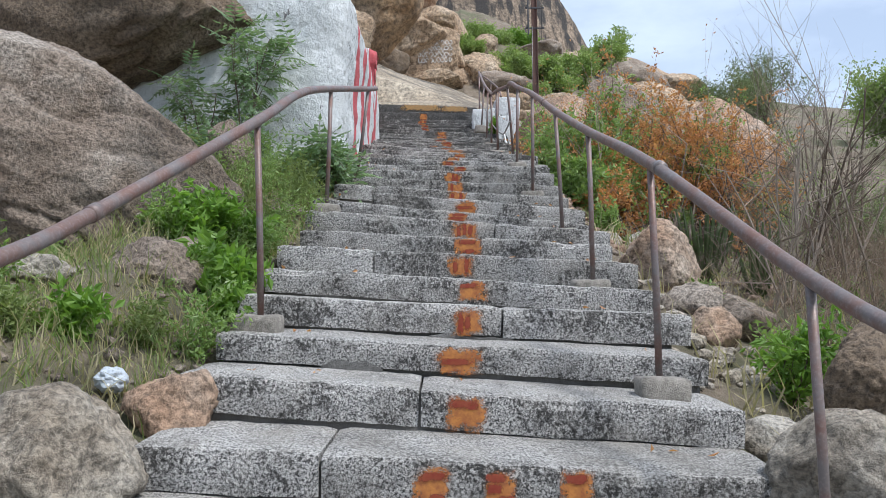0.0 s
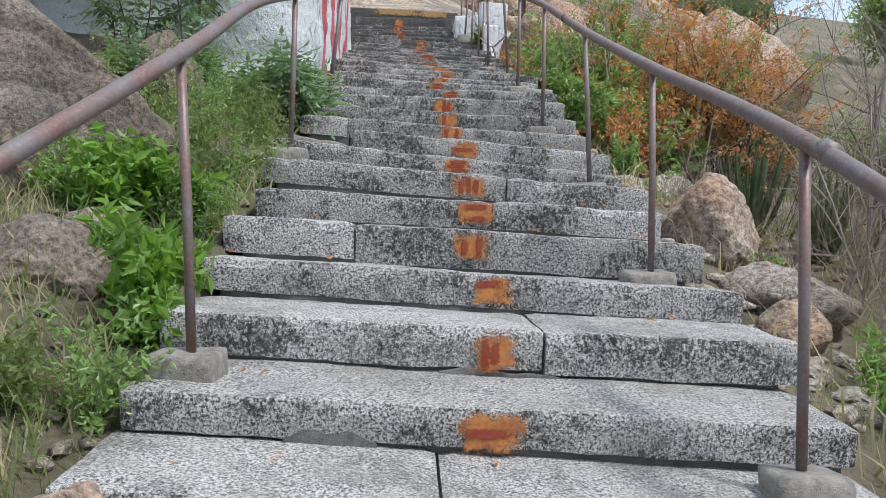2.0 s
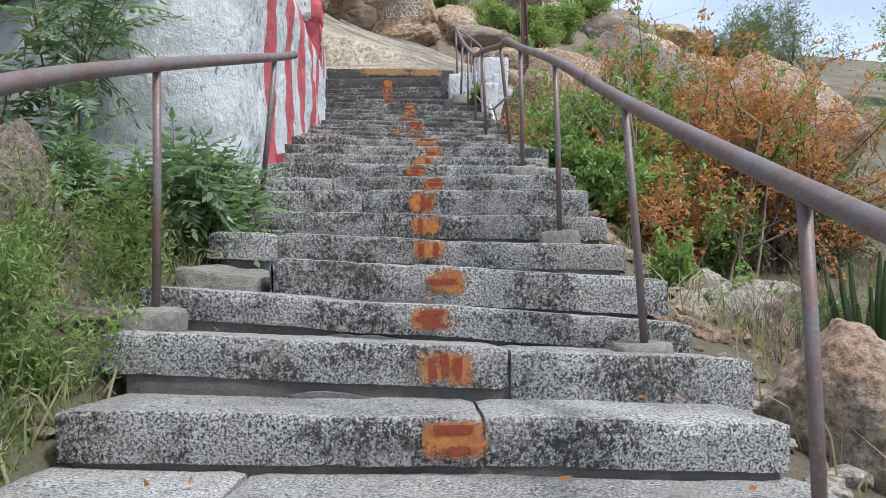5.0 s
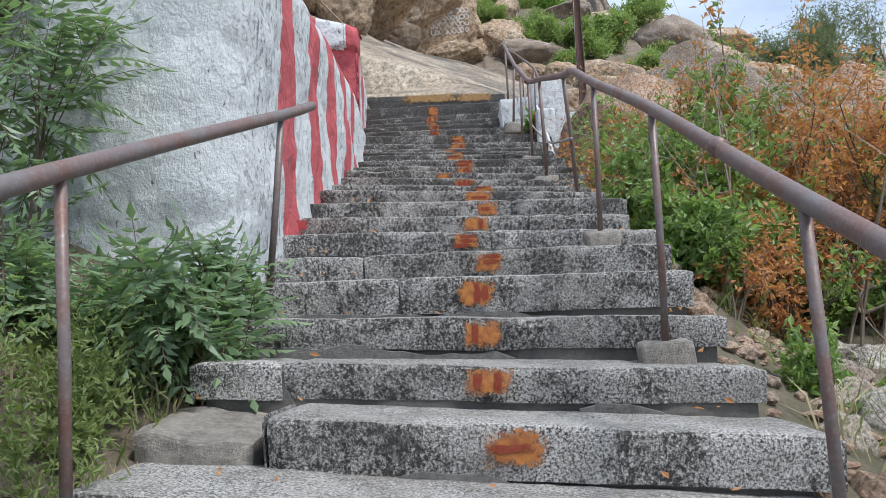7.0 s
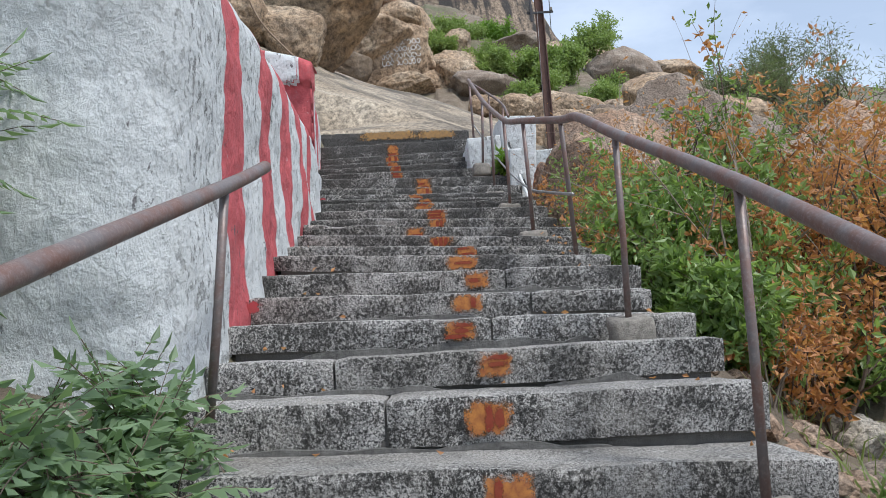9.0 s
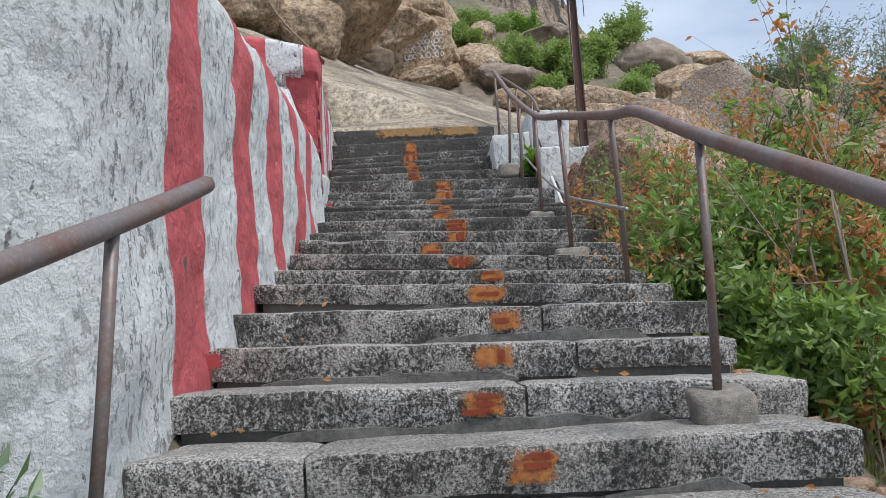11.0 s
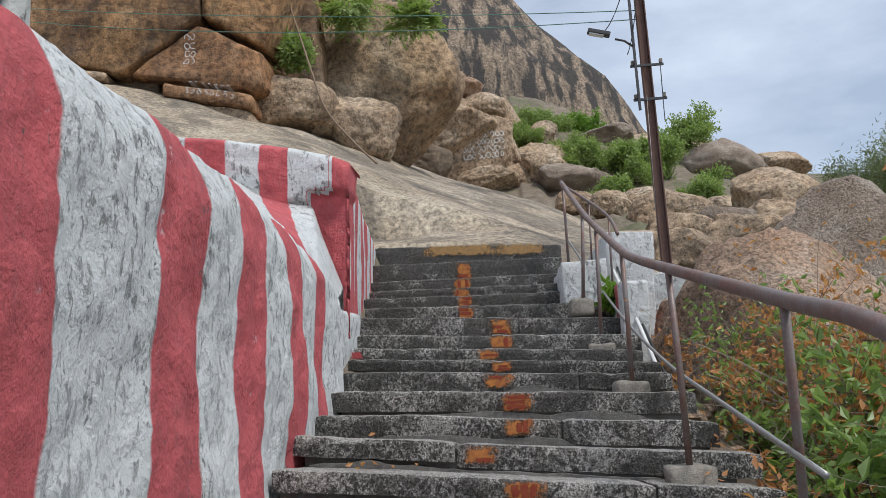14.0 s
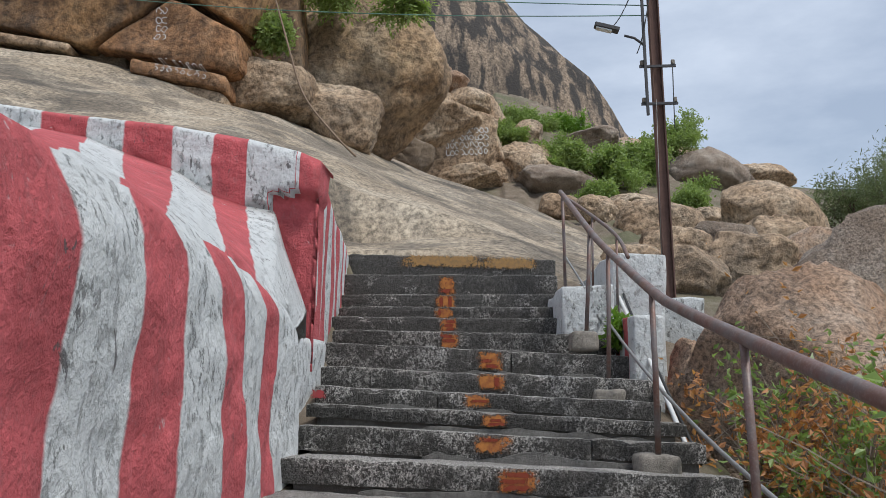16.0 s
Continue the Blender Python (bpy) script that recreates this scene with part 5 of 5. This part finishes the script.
# branches hanging over the overhang
pinnate_bush("bush", -4.6, 36.0, 17.1, 1.6, 1.2, 4, "light green tree branch hanging over the boulder", 215, 3, LEAF_FAR, (0, -0.4), 0.9, (0.2, 0.085))
pinnate_bush("bush", -2.7, 35.6, 16.4, 1.4, 0.9, 4, "green bush on the shoulder of the overhanging boulder", 216, 3, LEAF_FAR, (0, -0.4), 0.7, (0.2, 0.09))
for i, (x, y, z, hh) in enumerate(((-6.2, 33.2, 14.4, 0.8), (9.6, 48.0, 12.6, 1.6), (11.5, 44.0, 11.4, 1.4), (5.2, 46.0, 12.4, 1.2), (1.5, 53.0, 17.4, 1.4))):
    tree("bush", x, y, z, hh, 1.2, LEAF_FAR, "green bush growing among the boulders", 230 + i, 9, (0.15, 0.09), 0.4)
for i in range(9):
    x, y = 1.9 + 0.23 * ((i * 7) % 9), 3.9 + 0.75 * i
    shrub("weed", x, y, ground_z(x, y), 0.35 + 0.05 * (i % 4), 0.7, LEAF_GREEN if i % 3 else LEAF_BRIGHT, "green weed among the stones and straw", 260 + i, 7, 1, 6, (0.06, 0.026), 0.06, forks=2, thick=0.01, category="weed")

# ---- pole, lamp and cables ----
RUST = plain("rusty_steel", (0.13, 0.075, 0.06), 0.75, 0.3, vary=0.35, scale=12)
DARK = plain("dark_metal", (0.07, 0.07, 0.075), 0.6, 0.4)
CABLE = plain("cable_sheath", (0.03, 0.03, 0.03), 0.6, bumpy=0)
CABLE_G = plain("cable_green", (0.10, 0.22, 0.17), 0.6, bumpy=0)
ROPE = plain("brown_cable", (0.22, 0.15, 0.10), 0.8, bumpy=0)
PVC = plain("white_pvc", (0.62, 0.63, 0.62), 0.45, vary=0.12)
GALV = plain("galvanised", (0.30, 0.30, 0.29), 0.45, 0.6, vary=0.25)
GLASS = plain("lamp_lens", (0.62, 0.66, 0.66), 0.25, vary=0.05, bumpy=0)


def box(x0, x1, y0, y1, z0, z1):
    bm = bmesh.new()
    bmesh.ops.create_cube(bm, size=1.0)
    for q in bm.verts:
        q.co = Vector(((x0 + x1) / 2 + q.co.x * (x1 - x0), (y0 + y1) / 2 + q.co.y * (y1 - y0), (z0 + z1) / 2 + q.co.z * (z1 - z0)))
    bmesh.ops.bevel(bm, geom=bm.edges[:], offset=min(x1 - x0, y1 - y0, z1 - z0) * 0.12, segments=1, affect="EDGES")
    return bm


pole = tagged(new("utility_pole"), "rusty steel joist used as a utility pole with crossbars", "pole")
pole.location = (2.47, 22.0, 6.0)
pole.rotation_euler = (0, radians(-1.9), 0)
part("flange", box(-0.075, -0.055, -0.06, 0.06, 0, 6.6), RUST, pole)
part("flange", box(0.055, 0.075, -0.06, 0.06, 0, 6.6), RUST, pole)
part("web", box(-0.053, 0.053, -0.012, 0.012, 0, 6.59), RUST, pole)
for z in (2.88, 3.44, 5.0, 5.6):
    bar = part("crossbar", box(-0.26, 0.26, -0.09, -0.063, z - 0.02, z + 0.02), DARK, pole)
    for x in (-0.22, 0.22):
        part("insulator", box(x - 0.025, x + 0.025, -0.10, -0.05, z + 0.022, z + 0.09), CEMENT, bar)
part("side_tube", box(-0.20, -0.16, -0.13, -0.093, 2.7, 4.55), DARK, pole)
v, f = tube([(-0.18, -0.11, 3.75), (-0.32, -0.12, 3.86), (-0.46, -0.12, 3.90)], 0.018, 8)
mesh_of("lamp_arm", v, f, DARK, pole, True)
lamp = tagged(new("street_lamp"), "small grey street lamp head on a bent arm", "lamp")
lamp.location = (1.70, 21.87, 9.95)
lamp.rotation_euler = (0, radians(14), 0)
part("housing", box(-0.26, 0.10, -0.07, 0.07, 0.0, 0.06), DARK, lamp)
part("lens", box(-0.23, 0.0, -0.055, 0.055, -0.02, -0.004), GLASS, lamp)


def hung(name, a, b, sag, mat, label, r=0.008, n=24, cat="cable"):
    a, b = Vector(a), Vector(b)
    pts = [a.lerp(b, i / n) - Vector((0, 0, 4 * sag * (i / n) * (1 - i / n))) for i in range(n + 1)]
    v, f = tube(pts, r, 5)
    return tagged(mesh_of(name, v, f, mat, None, True), label, cat)


hung("cable", (-16.0, 27.5, 14.6), (2.3, 22.0, 10.4), 0.3, CABLE_G, "green sheathed cable strung to the pole")
hung("cable", (-16.0, 27.6, 14.5), (2.32, 22.0, 10.25), 0.5, CABLE_G, "green sheathed cable sagging to the pole")
hung("cable", (2.28, 21.9, 11.6), (1.72, 21.9, 10.03), 0.25, CABLE, "black cable looping to the lamp", 0.008)
hung("cable", (2.35, 21.85, 11.4), (2.05, 21.85, 9.6), 0.3, CABLE, "black cable hanging down the pole", 0.008)
hung("cable", (2.55, 21.85, 9.4), (2.56, 21.85, 8.5), 0.12, CABLE, "black wire looped between crossbars", 0.008)
v, f = tube(bezier_line([(-6.7, 33.5, 17.3), (-5.6, 32.0, 14.3), (-4.9, 31.4, 12.4), (-4.0, 31.0, 11.2), (-3.3, 30.6, 10.45)], 6), 0.03, 5)
tagged(mesh_of("cable", v, f, ROPE, None, True), "brown cable hanging down over the boulders", "cable")
v, f = tube([(2.3, 21.8, 8.9), (2.32, 21.8, 6.4)], 0.004, 4)
tagged(mesh_of("cable", v, f, GALV, None, True), "thin pale cord hanging beside the pole", "cable")

# pipes beside the top steps
v, f = tube(bezier_line([(0.86, 20.5, 6.45), (1.0, 19.0, 5.75), (1.03, 17.0, 5.12), (1.08, 15.4, 4.68), (1.02, 13.6, 4.42), (0.96, 12.2, 4.24)], 6), 0.013, 8)
tagged(mesh_of("pipe", v, f, GALV, None, True), "thin galvanised pipe slanting along the stair edge", "pipe")
v, f = tube(bezier_line([(1.22, 19.6, 6.2), (1.25, 18.9, 5.75), (1.28, 17.55, 5.04), (1.27, 16.5, 4.5)], 6), 0.019, 8)
tagged(mesh_of("pipe", v, f, PVC, None, True), "white plastic pipe running down beside the plinth", "pipe")
v, f = tube(bezier_line([(1.27, 19.5, 6.25), (1.30, 18.8, 5.7), (1.34, 17.5, 4.95), (1.33, 16.4, 4.42)], 6), 0.014, 6)
tagged(mesh_of("cable", v, f, CABLE, None, True), "black hose beside the white pipe", "hose")
far_rail = tagged(new("handrail"), "thin second pipe handrail above the plinth", "handrail")
v, f = tube(bezier_line([(0.86, 20.6, 7.22), (1.1, 19.6, 6.75), (1.22, 18.9, 6.42), (1.25, 18.5, 6.15)], 5), 0.02, 8)
mesh_of("rail_pipe", v, f, PIPE, far_rail, True)
for x, y, z0, z1 in ((1.08, 19.7, 5.86, 6.78), (1.22, 18.95, 5.52, 6.43)):
    v, f = tube([(x, y, z0), (x, y, z1)], 0.013, 6)
    mesh_of("post", v, f, PIPE, far_rail, True)

# ---- writing on the rocks: strokes that cannot be read ----
WHITEP = plain("white_paint", (0.72, 0.72, 0.70), 0.85, vary=0.15, bumpy=0)


def scribble(rr, x, y, z, h, r):
    """One looping stroke about h high, on a face that looks towards the stairs."""
    n = rr.randint(5, 8)
    a0, k = rr.uniform(0, 6), rr.choice((-1, 1))
    pts = [(x + h * 0.42 * math.cos(a0 + k * i * 0.95) * rr.uniform(0.4, 1.25), y, z + h * 0.5 * math.sin(a0 + k * i * 0.95) * rr.uniform(0.7, 1.1)) for i in range(n)]
    return tube(bezier_line(pts, 3), r, 4)


def writing(ob, x, y, z, w, rows, h, seed, slant=0.0, count=6, r=0.028):
    """Rows of strokes laid on the front of a rock."""
    rr = random.Random(seed)
    pile = Pile()
    dg = bpy.context.evaluated_depsgraph_get()
    for j in range(rows):
        for i in range(count):
            px, pz = x + w * ((i + 0.5) / count - 0.5), z + (rows / 2 - j) * h * 1.25
            pz += (px - x) * slant
            v, f = scribble(rr, px, 0, pz, h, r)
            o = []
            inv = ob.matrix_world.inverted()
            for q in v:
                a = inv @ Vector((q.x, y - 12, q.z))
                d = (inv.to_3x3() @ Vector((0, 1, 0))).normalized()
                hit, loc, _, _ = ob.ray_cast(a, d)
                back = (ob.matrix_world @ loc).y if hit else y
                o.append(Vector((q.x, back - 0.02 + q.y * 0.3, q.z)))
            pile.add(o, f)
    m = pile.make("lettering", WHITEP)
    m.parent = ob
    m.matrix_parent_inverse = ob.matrix_world.inverted()
    return tagged(m, "faded white painted writing")


bpy.context.view_layer.update()
for ob in [o for o in scene.objects if o.get("category") == "boulder"]:
    if "slanted tan rock with white lettering" in ob["label"]:
        writing(ob, -0.75, 50.0, 16.25, 2.1, 4, 0.27, 1, 0.16, 9, 0.022)
        writing(ob, -2.75, 50.0, 15.4, 0.9, 1, 0.6, 2, 0.1, 2, 0.022)
    if "orange rock block" in ob["label"]:
        writing(ob, -9.0, 31.0, 14.35, 0.35, 4, 0.20, 3, 0, 2, 0.010)
    if "flat reddish rock wedge" in ob["label"]:
        writing(ob, -8.3, 31.2, 13.0, 1.5, 2, 0.13, 4, -0.16, 8, 0.009)

# ---- litter and rubble ----
def crumple(x, y, z, r, mat, label, seed, name="plastic_bag"):
    bm = bmesh.new()
    bmesh.ops.create_icosphere(bm, subdivisions=4, radius=r)
    for q in bm.verts:
        p = q.co.normalized()
        q.co *= 0.8 + 0.35 * abs(noise.noise(p * 1.6 + Vector((seed, 0, 0)))) + 0.10 * noise.noise(p * 4 + Vector((0, seed, 0)))
        q.co.z *= 0.8
    ob = bm_object(name, bm, mat)
    ob.location = (x, y, z)
    return tagged(ob, label, "litter")


BAG = plain("pale_plastic", (0.42, 0.46, 0.50), 0.3, vary=0.2, bumpy=0.2)
YELLOW = plain("yellow_plastic", (0.68, 0.55, 0.06), 0.35, vary=0.15, bumpy=0.2)
crumple(-1.56, 3.9, 1.22, 0.085, BAG, "crumpled pale blue plastic bag in the grass", 3)
crumple(3.27, 14.7, ground_z(3.27, 14.7) + 0.04, 0.06, YELLOW, "crumpled yellow plastic bag below the shrubs", 5)


def rubble(n, x0, x1, y0, y1, seed, label, r=(0.02, 0.09), mat="pale"):
    rr = random.Random(seed)
    pile = Pile()
    for _ in range(n):
        x, y, s = rr.uniform(x0, x1), rr.uniform(y0, y1), rr.uniform(*r) * rr.uniform(0.5, 1)
        bm = bmesh.new()
        bmesh.ops.create_icosphere(bm, subdivisions=2, radius=s)
        o = Vector((rr.uniform(0, 99), rr.uniform(0, 99), 0))
        k = Vector((rr.uniform(0.7, 1.3), rr.uniform(0.7, 1.3), rr.uniform(0.45, 0.8)))
        z = ground_z(x, y)
        vs = []
        for q in bm.verts:
            p = q.co * (1 + 0.45 * noise.noise(q.co / s * 1.2 + o))
            vs.append(Vector((x + p.x * k.x, y + p.y * k.y, z + p.z * k.z + s * 0.2)))
        pile.add(vs, [tuple(q.index for q in g.verts) for g in bm.faces])
        bm.free()
    return tagged(pile.make("rubble", ROCKS[mat], None), label, "stones", kind="stuff")


rubble(210, 1.45, 2.5, 3.0, 8.0, 1, "loose pale stones and grit beside the stairs", (0.02, 0.11))
rubble(280, 1.4, 3.3, 7.5, 13.0, 4, "loose reddish stones below the steps", (0.02, 0.12), "redgrey")
rubble(160, 1.4, 2.6, 12.0, 18.0, 2, "loose reddish stones beside the upper stairs", (0.02, 0.10), "redgrey")
rubble(220, -2.6, -1.25, 3.2, 9.5, 3, "small stones and grit on the bank", (0.015, 0.06), "grey")


def litter(n, seed):
    """Fallen leaves on the treads and banks."""
    rr = random.Random(seed)
    pile = Pile()
    for _ in range(n):
        i = rr.randint(0, 20)
        x = rr.choice((rr.uniform(-1.15, -0.6), rr.uniform(-1.1, 1.2), rr.uniform(0.9, 1.25)))
        y = STEP_Y[i] + rr.uniform(0.2, 0.47)
        if y > STEP_Y[i + 1] - 0.05:
            continue
        z = STEP_Z[i] - 0.033 * x + 0.012
        d = Vector((rr.uniform(-1, 1), rr.uniform(-1, 1), rr.uniform(0, 0.4))).normalized()
        leaf(pile, Vector((x, y, z)), d, across(d, rr), rr.uniform(0.03, 0.06), 0.025)
    return tagged(pile.make("fallen_leaves", LEAF_DRY), "dry brown leaves fallen on the treads", "leaves", kind="stuff")


litter(90, 4)
sprig = shrub("sprig", 1.12, 18.35, 5.35, 0.35, 0.8, LEAF_BRIGHT, "yellow-green sprig growing at the plinth", 300, 4, 1, 5, (0.12, 0.05), 0.05, forks=2, category="weed")
shrub("weed", 2.3, 17.4, ground_z(2.3, 17.4) + 0.9, 0.7, 0.6, LEAF_BRIGHT, "green weed growing on the reddish boulder", 301, 6, 1, 6, (0.09, 0.04), 0.08, category="weed")
